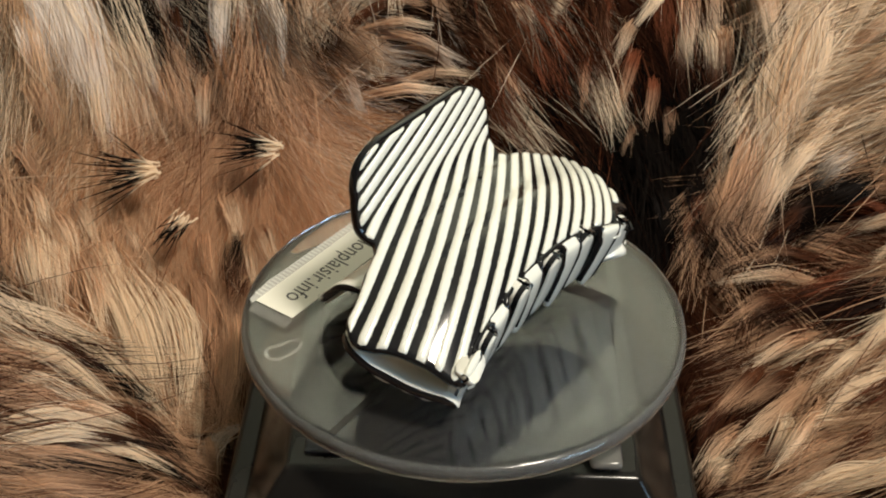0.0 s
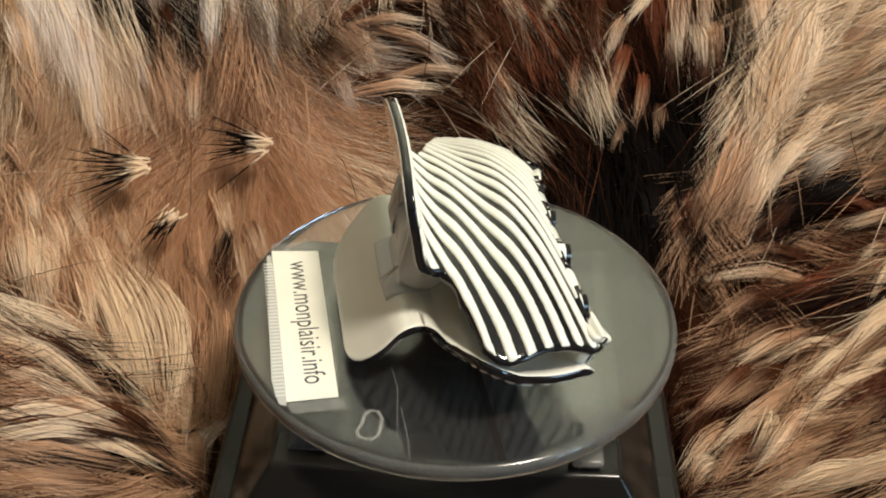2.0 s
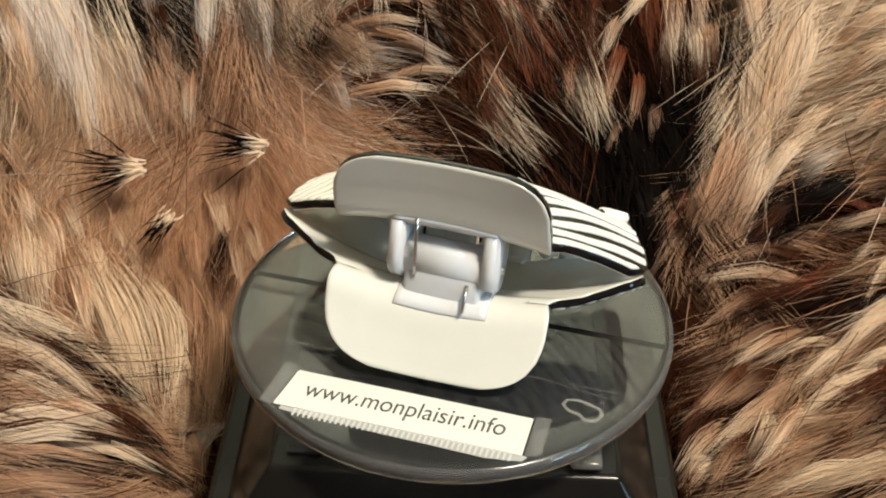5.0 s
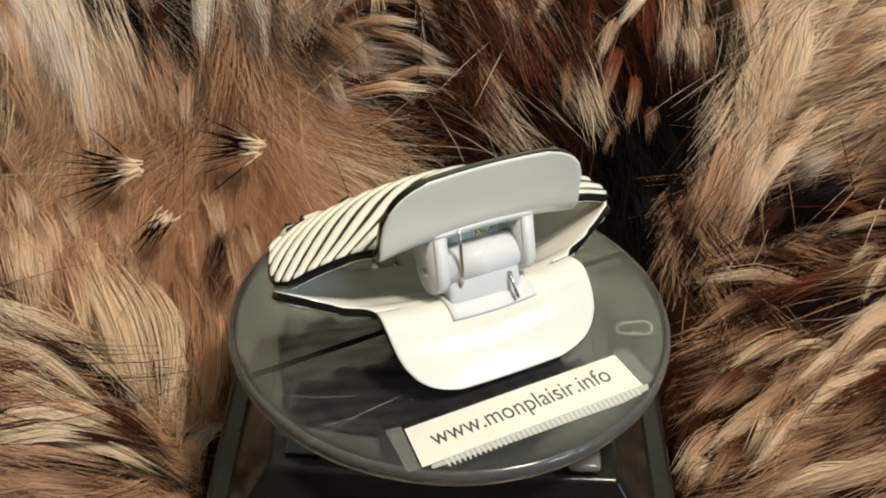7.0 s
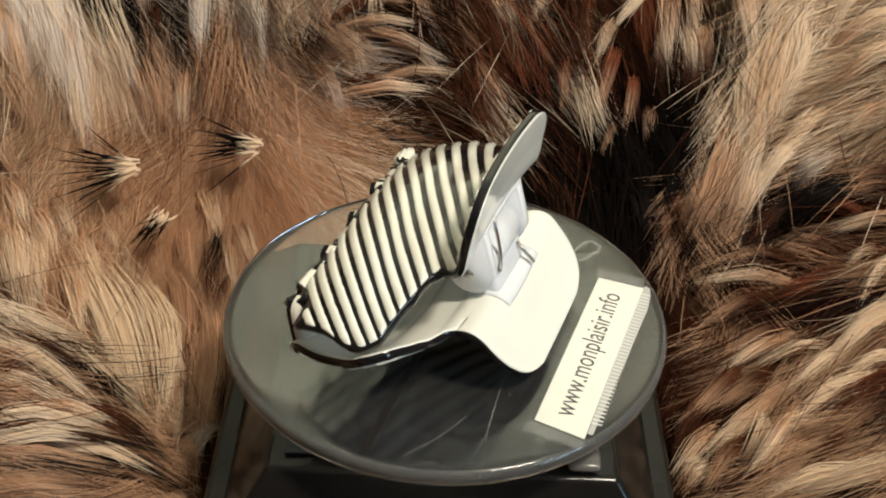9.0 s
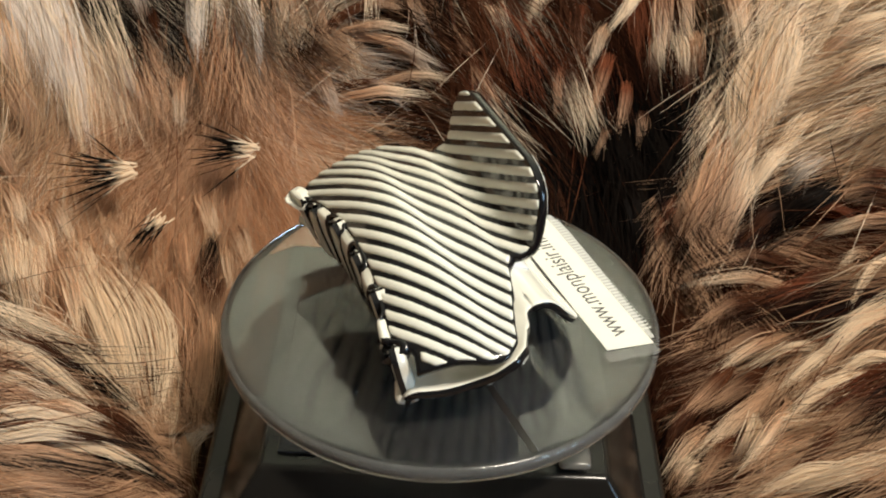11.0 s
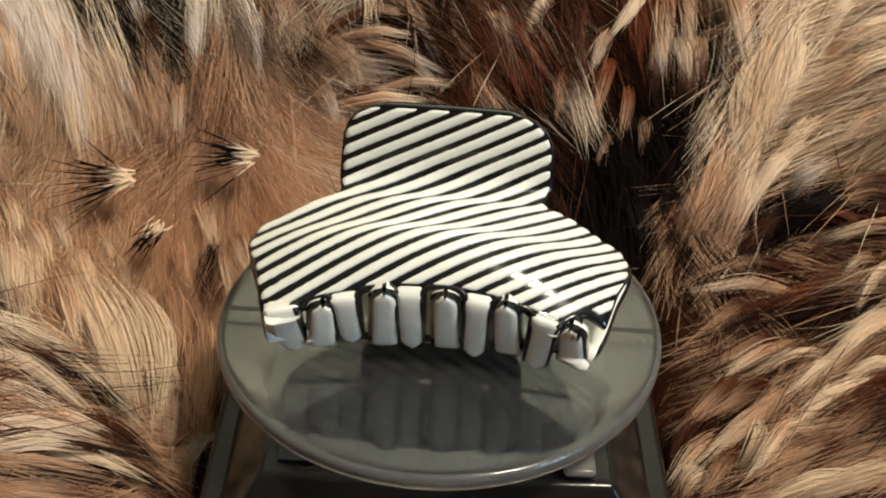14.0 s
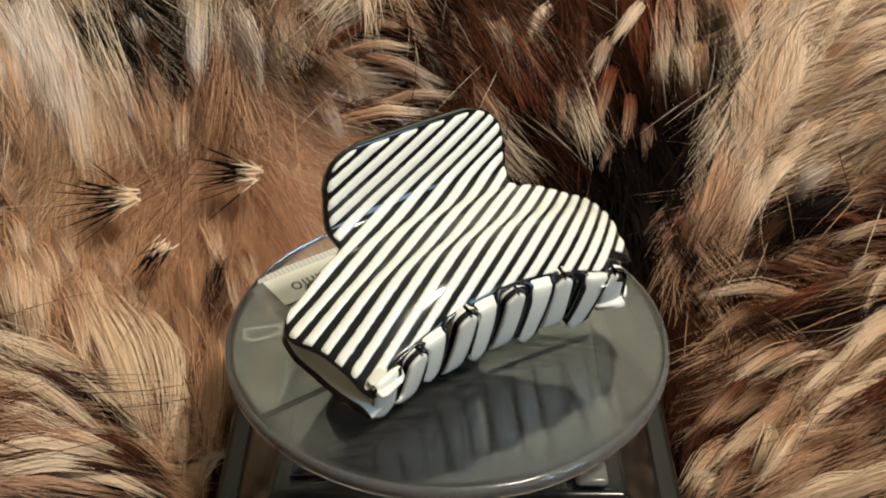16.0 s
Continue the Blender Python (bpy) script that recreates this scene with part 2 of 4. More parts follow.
def ribbon(name, pts, width, z, mat, parent, label="", closed=False):
    pts = [Vector((x, y, 0)) for x, y in pts]
    n = len(pts)
    verts, faces = [], []
    for i, p in enumerate(pts):
        a, b = (pts[(i - 1) % n], pts[(i + 1) % n]) if closed else (pts[max(i - 1, 0)], pts[min(i + 1, n - 1)])
        d = (b - a).normalized()
        s = Vector((-d.y, d.x, 0)) * width / 2
        verts += [on_disc(p.x + s.x, p.y + s.y, z), on_disc(p.x - s.x, p.y - s.y, z), on_disc(p.x - s.x, p.y - s.y, z + 0.05), on_disc(p.x + s.x, p.y + s.y, z + 0.05)]
    for i in range(n if closed else n - 1):
        j = (i + 1) % n
        for k in range(4):
            faces.append((4 * i + k, 4 * j + k, 4 * j + (k + 1) % 4, 4 * i + (k + 1) % 4))
    if not closed:
        faces += [(0, 1, 2, 3), (4 * n - 1, 4 * n - 2, 4 * n - 3, 4 * n - 4)]
    ob = mesh_ob(name, verts, faces, mat, parent, smooth=False)
    return tagged(ob, label) if label else ob


ribbon("dark_strip", [(-48.6, -1.8), (-20, -0.4), (0, 0.6), (20, 1.6), (48.6, 3.0)], 1.6, 0.02, STRIP_BLACK, disc, "thin dark strip across the plate")
ribbon("smear_mark", [(31.9, -20.5), (34.0, -19.9), (36.0, -20.2), (39.0, -21.2), (39.9, -23.0), (38.8, -25.0), (37.0, -25.4), (35.1, -24.0), (32.9, -23.6), (31.4, -22.2)], 0.75, 0.03, SMEAR, disc, "pale dried outline mark on the plate", True)
for scratch in ([(-43.5, -22.5), (-33, -22.6), (-24.3, -21.3)], [(-45.5, -25.8), (-30, -22.0), (-12, -19.5), (8, -20.4)], [(2, -17.5), (14, -17), (25, -15.8), (42, -17.6)], [(31, -15.7), (40, -15.2), (46.5, -15.5)],
                [(-45.7, -9.5), (-38, -14), (-30, -17)]):
    ribbon("scratch", scratch, 0.10, 0.02, SMEAR, disc)
rng = np.random.default_rng(5)
for k in range(46):
    a, r = rng.uniform(0, 2 * math.pi), 46 * math.sqrt(rng.uniform(0.1, 1))
    x, y, s = r * math.cos(a), r * math.sin(a), rng.uniform(0.08, 0.3)
    plan_sheet("speck", [(x - s, y), (x, y - s * 0.7), (x + s, y), (x, y + s * 0.8)], 0.02, 0.08, SMEAR, disc)

# ---- the hair claw clip ----
clip = new("hair_claw_clip")
tagged(clip, "black and white striped plastic hair claw clip on the plate", "hair clip")
PIVOT, LOW_SHIFT = Vector((0.42, -9.03, 21.45)), Vector((0.23, -0.05, 0.43))
TILT, TILT_LOW, YAW = radians(-17.96), radians(-15.43), 27.78
ROLL, ROLL_LOW, YAW_LOW = radians(0.07), radians(0.34), radians(1.15)
# profile of one half: (p along the parting plane from the pin to the teeth, q away from it), in millimetres
PROFILE = [(-10.56, 24.65), (-7.47, 17.66), (-4.09, 11.02), (0.63, 9.49), (4.45, 11.04), (10.77, 12.2), (15.78, 14.52), (21.82, 13.87), (27.54, 10.59), (28.77, 8.55), (29.46, 2.95), (29.63, -3.79), (29.48, -10.23)]
PROFILE_LOW = [(-10.24, 24.2), (-7.08, 17.72), (-3.67, 11.26), (0.8, 9.53), (4.39, 10.85), (10.47, 11.85), (15.29, 14.67), (21.52, 14.24), (27.34, 10.62), (28.71, 8.51), (29.46, 2.92), (29.64, -3.81), (29.49, -10.22)]
KNOT = [0.0, 7.07, 12.9, 18.84, 23.55, 29.81, 35.98, 41.0, 46.89, 51.26, 57.76, 64.76, 71.26]
U_SLOT, U_END = 46.4, KNOT[-1]


def smooth_at(u, knots, values):
    """Catmull-Rom through the values at the knots."""
    k = min(max(int(np.searchsorted(knots, u)) - 1, 0), len(knots) - 2)
    h = knots[k + 1] - knots[k]
    s = (u - knots[k]) / h

    def slope(i):
        a, b = max(i - 1, 0), min(i + 1, len(knots) - 1)
        return (values[b] - values[a]) / (knots[b] - knots[a])
    m0, m1 = slope(k) * h, slope(k + 1) * h
    return (2 * s ** 3 - 3 * s ** 2 + 1) * values[k] + (s ** 3 - 2 * s ** 2 + s) * m0 + (3 * s ** 2 - 2 * s ** 3) * values[k + 1] + (s ** 3 - s ** 2) * m1


ARCH_U, ARCH_A = [0.0, 10.0, 18.0, 24.0, 35.0, 46.0, 52.0, 72.0], [0.0024, 0.0049, 0.0028, 0.0054, 0.0068, 0.0055, 0.0006, 0.0022]
FLARE_U, FLARE_B = [0.0, 10.0, 18.0, 24.0, 30.0, 38.0, 46.0, 52.0, 72.0], [-0.0013, 0.0011, -0.0001, -0.0004, -0.0021, -0.0001, 0.0042, 0.0042, 0.003]
HALF_U = [0.0, 0.7, 1.8, 3.5, 6.0, 9.0, 13.0, 16.5, 18.5, 20.5, 23.0, 26.5, 30.5, 33.0, 35.0, 37.0, 39.5, 46.0, 51.0, 56.0, 64.0, 72.0]
HALF_W = [12.6, 16.0, 19.1, 21.3, 22.9, 23.6, 23.9, 23.4, 23.0, 25.2, 30.3, 35.5, 40.6, 42.6, 42.9, 42.3, 40.3, 37.4, 35.3, 34.6, 34.4, 34.2]


# each half is a little uneven: what its two sides have more than the common outline
TRIM_U = [0.0, 8.0, 18.5, 26.0, 35.0, 43.0, 51.0]
TRIM_UPPER = {1: [1.2, -0.3, -0.25, -0.89, -0.94, -2.0, -1.8], -1: [0.8, 0.14, -0.96, -1.09, -1.22, -1.7, -2.1]}
TRIM_LOWER = {1: [-0.92, 0.3, 1.2, -0.2, -0.7, -1.5, -2.8], -1: [0.54, 1.16, 0.31, -0.2, -0.8, -1.2, -1.8]}
HALF = {}


def use_half(low):
    """Take the shape of the lower or the upper half for what is built next."""
    profile = PROFILE_LOW if low else PROFILE
    HALF["p"], HALF["q"] = [a for a, _ in profile], [b for _, b in profile]
    HALF["trim"], HALF["twist"], HALF["cut"] = (TRIM_LOWER, 0.0, 0.0) if low else (TRIM_UPPER, 0.003, 4.0)


def half_width(u, side=1):
    return float(np.interp(u, HALF_U, HALF_W) + np.interp(u, TRIM_U, HALF["trim"][1 if side > 0 else -1]))


def jaw_raw(x, u):
    a, b = np.interp(u, ARCH_U, ARCH_A), np.interp(u, FLARE_U, FLARE_B)
    return Vector((x, smooth_at(u, KNOT, HALF["p"]) + b * x * x, smooth_at(u, KNOT, HALF["q"]) - a * x * x + HALF["twist"] * x * max(0.0, 1 - u / 15)))


def jaw_point(x, u, off=0.0):
    """A point of the half's outer face, off millimetres outside it; in metres."""
    p = jaw_raw(x, u)
    e = 0.25
    n = (jaw_raw(x + e, u) - jaw_raw(x - e, u)).cross(jaw_raw(x, min(u + e, U_END)) - jaw_raw(x, max(u - e, 0))).normalized()
    return (p + n * off) * 0.001


def slot_u(x):
    # the upper half is cut back at one end
    return U_SLOT + 0.0012 * x * x - HALF["cut"] * min(max((-x - 25.5) / 7.0, 0.0), 1.0)


def jaw_shell(parent):
    """The curved plate: black outside and on its edges, white inside."""
    nx, nu = 60, 64
    verts, faces, mats = [], [], []
    for layer, off in enumerate((0.0, -0.25, -1.75, -2.0)):
        shrink = (0.25, 0.0, 0.0, 0.25)[layer]
        for j in range(nu + 1):
            fr = j / nu
            for i in range(nx + 1):
                u = fr * U_SLOT
                for _ in range(5):
                    x = (half_width(u, 2 * i - nx) - shrink) * (2 * i / nx - 1)
                    u = fr * (slot_u(x) - 2 * shrink) + shrink
                verts.append(jaw_point(x, u, off))
    row, lay = nx + 1, (nx + 1) * (nu + 1)
    for j in range(nu):
        for i in range(nx):
            a = j * row + i
            faces.append((a, a + 1, a + 1 + row, a + row))
            mats.append(0)
            b = a + 3 * lay
            faces.append((b, b + row, b + 1 + row, b + 1))
            mats.append(1)
    for layer in range(3):
        o = layer * lay
        m = 1 if layer == 2 else 0
        for i in range(nx):
            for a, b in ((i + 1, i), (nu * row + i, nu * row + i + 1)):
                faces.append((o + a, o + b, o + lay + b, o + lay + a))
                mats.append(m)
        for j in range(nu):
            for a, b in ((j * row, j * row + row), (j * row + nx + row, j * row + nx)):
                faces.append((o + a, o + b, o + lay + b, o + lay + a))
                mats.append(m)
    return mesh_ob("jaw", verts, faces, [PLASTIC_BLACK, PLASTIC_WHITE], parent, True, mats)


def bead(name, lines, mat, parent):
    """A raised rounded band between two edges; lines: rows of (x, u) across it, and its heights."""
    verts, faces = [], []
    n = len(lines[0])
    for row in lines:
        for x, u, h in row:
            verts.append(jaw_point(x, u, h))
    for r in range(len(lines) - 1):
        for k in range(n - 1):
            a = r * n + k
            faces.append((a, a + n, a + n + 1, a + 1))
    return mesh_ob(name, verts, faces, mat, parent, True)


SLANT, BOW, PITCH, BAND, STRIPE_PHASE = 0.522, -0.0030, 3.755, 2.48, -1.59


def stripe_at(c, x):
    """Where the stripe with the offset c runs at x, along the plate from the waist."""
    s = c + SLANT * x + BOW * x * x + 0.000013 * x ** 3
    return s / (1 - 0.0032 * x) if s > 0 else s


def run_length(x, n=110):
    """Length along the plate at x, from the waist, against u."""
    us = [slot_u(x) * k / n for k in range(n + 1)]
    pts = [jaw_raw(x, u) for u in us]
    s = [0.0]
    for a, b in zip(pts, pts[1:]):
        s.append(s[-1] + (b - a).length)
    at = float(np.interp(19.0, us, s))
    return us, [q - at for q in s]


def stripes(shell):
    """White raised bands that run aslant over the plate."""
    section = [(-0.5, -0.15), (-0.47, 0.22), (-0.36, 0.46), (-0.16, 0.58), (0.16, 0.58), (0.36, 0.46), (0.47, 0.22), (0.5, -0.15)]
    lines_along = [(-43.8 + 87.6 * i / 175,) + run_length(-43.8 + 87.6 * i / 175) for i in range(176)]
    outline = [[(0.6 + 0.1 * i, half_width(0.6 + 0.1 * i, side)) for i in range(500)] for side in (-1, 1)]
    for k in range(-16, 24):
        c = STRIPE_PHASE + k * PITCH
        rows = []
        runs = []
        for x, us, ss in lines_along:
            s = stripe_at(c, x)
            if s + BAND / 2 < ss[0] or s - BAND / 2 > ss[-1]:
                if rows:
                    runs.append(rows)
                    rows = []
                continue
            lo, hi = float(np.interp(s - BAND / 2, ss, us)), float(np.interp(s + BAND / 2, ss, us))
            free = [u for u, w in outline[x > 0] if lo <= u <= min(hi, slot_u(x) - 0.9) and abs(x) < w - 0.45]
            if len(free) > 2:
                rows.append((x, free[0], free[-1]))
            elif rows:
                runs.append(rows)
                rows = []
        if rows:
            runs.append(rows)
        for rows in runs:
            if len(rows) < 5:
                continue
            lines = []
            m = len(rows)
            for i, (x, lo, hi) in enumerate(rows):
                end = min(i, m - 1 - i) * 0.5
                t = min(1.0, math.sqrt(max(0.0, 1 - (1 - min(end / 1.2, 1)) ** 2)) * 0.85 + 0.15)
                mid, w = (lo + hi) / 2, (hi - lo) * (0.55 + 0.45 * t)
                lines.append([(x, min(max(mid + s * w, 0.05), U_END), h * t if h > 0 else h) for s, h in section])
            bead("stripe", lines, ENAMEL_WHITE, shell)


def fan(x):
    """How the teeth lean towards the middle, per millimetre of length."""
    return 0.10 * x / 30


def slot_rim(shell, x0, x1, ends, ends0=None):
    """A black rounded rim down one flank of a slot, over its arched top and down the other."""
    top, r = -0.6, 1.9
    left = (ends0 or ends) - slot_u(x0)
    path = [(x0, left), (x0, left * 0.62 + 0.4), (x0, left * 0.35 + 0.8), (x0, top + r)]
    path += [(x0 + r - r * math.cos(a), top + r - r * math.sin(a)) for a in (0.3, 0.65, 1.0, 1.3, math.pi / 2)]
    path += [((x0 + x1) / 2, top)]
    path += [(x1 - r + r * math.sin(a), top + r - r * math.cos(a)) for a in (0.0, 0.3, 0.6, 0.95, 1.3)]
    path += [(x1, top + r), (x1, 4.5), (x1, 8.0), (x1, ends - slot_u(x1))]
    n = len(path)
    lines = []
    for i, (x, v) in enumerate(path):
        a, b = path[max(i - 1, 0)], path[min(i + 1, n - 1)]
        dx, dv = b[0] - a[0], b[1] - a[1]
        ln = math.hypot(dx, dv)
        taper = 0.55 if i in (0, n - 1) else 1.0
        row = []
        for s, h in ((-0.75, -1.9), (-0.72, 0.1), (-0.45, 0.55), (0.0, 0.74), (0.45, 0.55), (0.72, 0.1), (0.75, -1.9)):
            px, pv = x + dv / ln * s * taper, v - dx / ln * s * taper
            row.append((px - fan(px) * max(pv, 0), min(slot_u(px) + pv, U_END), h))
        lines.append(row)
    bead("slot_rim", lines, PLASTIC_BLACK, shell)


def tooth(shell, cx, ends, border):
    """One tooth: a tapered white finger with a rounded tip, black down its flanks."""
    u0 = slot_u(cx) - 1.0
    rows = []
    n = 22
    for i in range(n + 1):
        s = i / n
        u = u0 + (ends - u0) * (1 - (1 - s) ** 1.25)
        d = ends - u
        w = (3.5 - 0.4 * s if border else (3.7 if cx > 30 else 3.2) - 0.95 * s ** 0.7)
        w *= min(1.0, 0.6 + (u - u0) / 4.0)
        if d < 2.8:
            w *= math.sqrt(max(0.02, 1 - (1 - d / 2.8) ** 2))
        rows.append((u, cx - fan(cx) * max(0, u - slot_u(cx)), w))
    front = [(-1.0, -0.3), (-0.97, 0.15), (-0.8, 0.42), (-0.4, 0.56), (0.4, 0.56), (0.8, 0.42), (0.97, 0.15), (1.0, -0.3)]

    def within(x, u):
        lim = half_width(u, x) + min(0.9, 0.25 * (u - u0) - 0.4)
        return max(-lim, min(lim, x))
    face = [(u - (border if i > 8 else 0), x, max(w - border, 0.3)) for i, (u, x, w) in enumerate(rows)]
    bead("tooth", [[(within(x + s * w, u), u, min(h, -0.15 + 0.28 * (u - u0)) + border * 0.1) for s, h in front] for u, x, w in face], ENAMEL_WHITE, shell)
    back = [(-1.0, -0.3 + 0.8 * border), (-1.04, -1.0), (-0.98, -2.4), (-0.6, -2.9), (0.6, -2.9), (0.98, -2.4), (1.04, -1.0), (1.0, -0.3 + 0.8 * border)]
    ob = bead("tooth_back", [[(within(x + s * w, u), u, h) for s, h in back[::-1]] for u, x, w in rows], [PLASTIC_BLACK, PLASTIC_WHITE], shell)
    ob.data.polygons.foreach_set("material_index", [1 if 0 < k % 7 < 6 else 0 for k in range(len(ob.data.polygons))])


def jaw_matrix(flip):
    if not flip:
        return Matrix.Translation(PIVOT * 0.001) @ Matrix.Rotation(TILT, 4, "X") @ Matrix.Rotation(ROLL, 4, "Y")
    m = Matrix.Translation((PIVOT + LOW_SHIFT) * 0.001) @ Matrix.Rotation(TILT_LOW, 4, "X") @ Matrix.Rotation(ROLL_LOW, 4, "Y")
    return m @ Matrix.Rotation(YAW_LOW, 4, "Z") @ Matrix.Rotation(math.pi, 4, "Y")


def jaw(name, flip, teeth):
    """One half; teeth: where each stands along the clip and how far down it ends."""
    use_half(flip)
    shell = jaw_shell(clip)
    shell.name = name
    shell.matrix_basis = jaw_matrix(flip)
    stripes(shell)
    for cx, ends in teeth:
        tooth(shell, cx, ends, 0.7 if flip else 0.0)
    if not flip:
        for (a, end_a), (b, end_b) in zip(teeth, teeth[1:]):
            slot_rim(shell, b + 2.75, a - 2.75, min(end_a, end_b) - 2.2)
        slot_rim(shell, -31.0, teeth[-1][0] - 2.75, teeth[-1][1] - 2.2, U_SLOT + 3.2)
    return shell


upper = tagged(jaw("upper_jaw", False, ((30.9, 67.4), (18.0, 66.2), (4.4, 68.4), (-10.0, 69.5), (-24.2, 69.6))), "upper half with white raised stripes on black")
lower = tagged(jaw("lower_jaw", True, ((30.3, 65.0), (16.3, 69.6), (3.0, 71.0), (-10.6, 71.0), (-24.0, 67.0))), "lower half, white inside with black edges")


# hinge, pin and spring, in the frame of the parting plane
def hinge_frame(ob):
    ob.matrix_basis = Matrix.Translation(PIVOT * 0.001) @ Matrix.Rotation(TILT, 4, "X")
    return ob


def ear_bm(x0, x1, sign):
    """A rounded lug that holds the pin and stands on the inside of one half."""
    n = 16
    out = [(-5.6, sign * 8.9)]
    for k in range(n + 1):
        a = math.pi + math.pi * k / n if sign > 0 else math.pi - math.pi * k / n
        out.append((5.2 * math.cos(a), 5.2 * math.sin(a)))
    out.append((6.0, sign * 8.3))
    bm = bmesh.new()
    a = [bm.verts.new((x0 * 0.001, p * 0.001, q * 0.001)) for p, q in out]
    b = [bm.verts.new((x1 * 0.001, p * 0.001, q * 0.001)) for p, q in out]
    bm.faces.new(a)
    bm.faces.new(b[::-1])
    for i in range(len(out)):
        j = (i + 1) % len(out)
        bm.faces.new((a[j], a[i], b[i], b[j]))
    bmesh.ops.recalc_face_normals(bm, faces=bm.faces)
    bmesh.ops.bevel(bm, geom=[e for e in bm.edges if abs(e.verts[0].co.x - e.verts[1].co.x) < 1e-6], offset=0.0005, segments=2, affect="EDGES")
    return bm


def mm_box(x0, p0, q0, x1, p1, q1, bevel=0.6):
    return box_bm(x0 * 0.001, p0 * 0.001, q0 * 0.001, x1 * 0.001, p1 * 0.001, q1 * 0.001, bevel * 0.001, 3)


for x0, x1 in ((-11.4, -7.9), (9.2, 12.7)):
    hinge_frame(part("hinge_lug", ear_bm(x0, x1, 1), HINGE_PLASTIC, clip, "milky translucent plastic lug"))
hinge_frame(part("hinge_saddle", mm_box(-7.9, -3.4, -8.6, 9.3, 3.4, -0.5, 1.2), HINGE_PLASTIC, clip, "milky translucent block under the hinge barrel"))



def inner_pad(flip, x0, x1, u0, u1):
    """A thick plate that follows the inside of one half."""
    use_half(flip)
    verts, faces = [], []
    n, k = 10, 14
    for off in (-1.9, -2.55):
        for a in range(n + 1):
            for b in range(k + 1):
                edge = 0.4 if off < -2 else 0.0
                x = x0 + edge + (x1 - x0 - 2 * edge) * b / k
                u = u0 + edge + (u1 - u0 - 2 * edge) * a / n
                verts.append(jaw_point(x, u, off))
    row, lay = k + 1, (k + 1) * (n + 1)
    for a in range(n):
        for b in range(k):
            q = a * row + b
            faces += [(q, q + 1, q + 1 + row, q + row), (q + lay, q + lay + row, q + lay + 1 + row, q + lay + 1)]
    for b in range(k):
        faces += [(b + 1, b, b + lay, b + 1 + lay), (n * row + b, n * row + b + 1, n * row + b + 1 + lay, n * row + b + lay)]
    for a in range(n):
        faces += [(a * row, a * row + row, a * row + row + lay, a * row + lay), (a * row + k + row, a * row + k, a * row + k + lay, a * row + k + row + lay)]
    ob = mesh_ob("hinge_pad", verts, faces, HINGE_PLASTIC, clip)
    ob.matrix_basis = jaw_matrix(flip)
    return tagged(ob, "milky translucent hinge pad")


inner_pad(False, -11.0, 12.4, 12.5, 22.0)
inner_pad(True, -11.5, 9.4, 12.0, 21.5)
bm = bmesh.new()
bmesh.ops.create_cone(bm, cap_ends=True, segments=32, radius1=0.0044, radius2=0.0044, depth=0.0178)
bmesh.ops.rotate(bm, verts=bm.verts, cent=(0, 0, 0), matrix=Matrix.Rotation(math.pi / 2, 3, "Y"))
bmesh.ops.translate(bm, verts=bm.verts, vec=(0.0007, 0, 0))
hinge_frame(part("hinge_barrel", bm, HINGE_PLASTIC, clip, "milky translucent hinge barrel"))
bm = bmesh.new()
bmesh.ops.create_cone(bm, cap_ends=True, segments=20, radius1=0.00095, radius2=0.00095, depth=0.0252)
bmesh.ops.rotate(bm, verts=bm.verts, cent=(0, 0, 0), matrix=Matrix.Rotation(math.pi / 2, 3, "Y"))
bmesh.ops.translate(bm, verts=bm.verts, vec=(0.0007, 0, 0))
hinge_frame(part("pin", bm, STEEL, clip, "steel hinge pin"))
arm_a = [Vector((-5.2, p, q)) * 0.001 for p, q in ((-5.9, 9.6), (-5.6, 6.0), (-5.2, 2.0), (-4.7, -1.0), (-3.8, -3.6))]
hinge_frame(tube("spring_arm", arm_a, 0.00042, STEEL, clip, label="steel spring wire end"))
arm_b = [Vector((6.5, p, q)) * 0.001 for p, q in ((-3.6, -3.6), (-4.8, -6.0), (-6.4, -9.0))]
hinge_frame(tube("spring_arm", arm_b, 0.00042, STEEL, clip, label="steel spring wire end"))

# ---- the fur throw ----
PALE, CREAM, TAN, ORANGE, RUST = (0.94, 0.83, 0.73), (0.91, 0.73, 0.54), (0.52, 0.32, 0.20), (0.45, 0.258, 0.156), (0.20, 0.062, 0.029)
DUN, BROWN, BLACK, GREY = (0.44, 0.285, 0.18), (0.088, 0.031, 0.014), (0.0085, 0.0046, 0.003), (0.60, 0.49, 0.40)
LOCKS, TRESSES = [], []


def lock(x, y, heading, reach, root, tip, length=0.050, lift=0.26):
    LOCKS.append((x, y, heading, reach, root, tip, length, lift))


def tress(x0, y0, z0, x1, y1, z1, width, root, tip, bend):
    TRESSES.append((x0, y0, z0, x1, y1, z1, width, root, tip, bend))


lock(-0.125, 0.108, -64, 0.016, CREAM, CREAM)
lock(-0.115, 0.100, -57, 0.012, CREAM, CREAM)
lock(-0.127, 0.091, -70, 0.016, CREAM, CREAM)
lock(-0.099, 0.124, -72, 0.008, BLACK, BLACK)
lock(-0.084, 0.127, -78, 0.008, BLACK, BLACK)
lock(-0.091, 0.112, -55, 0.011, RUST, TAN)
lock(-0.104, 0.112, -57, 0.009, CREAM, CREAM)
lock(-0.066, 0.128, -73, 0.011, GREY, CREAM)
lock(-0.070, 0.117, -73, 0.012, ORANGE, TAN)
lock(-0.120, 0.082, -157, 0.014, CREAM, CREAM)
lock(-0.099, 0.096, -160, 0.012, ORANGE, TAN)
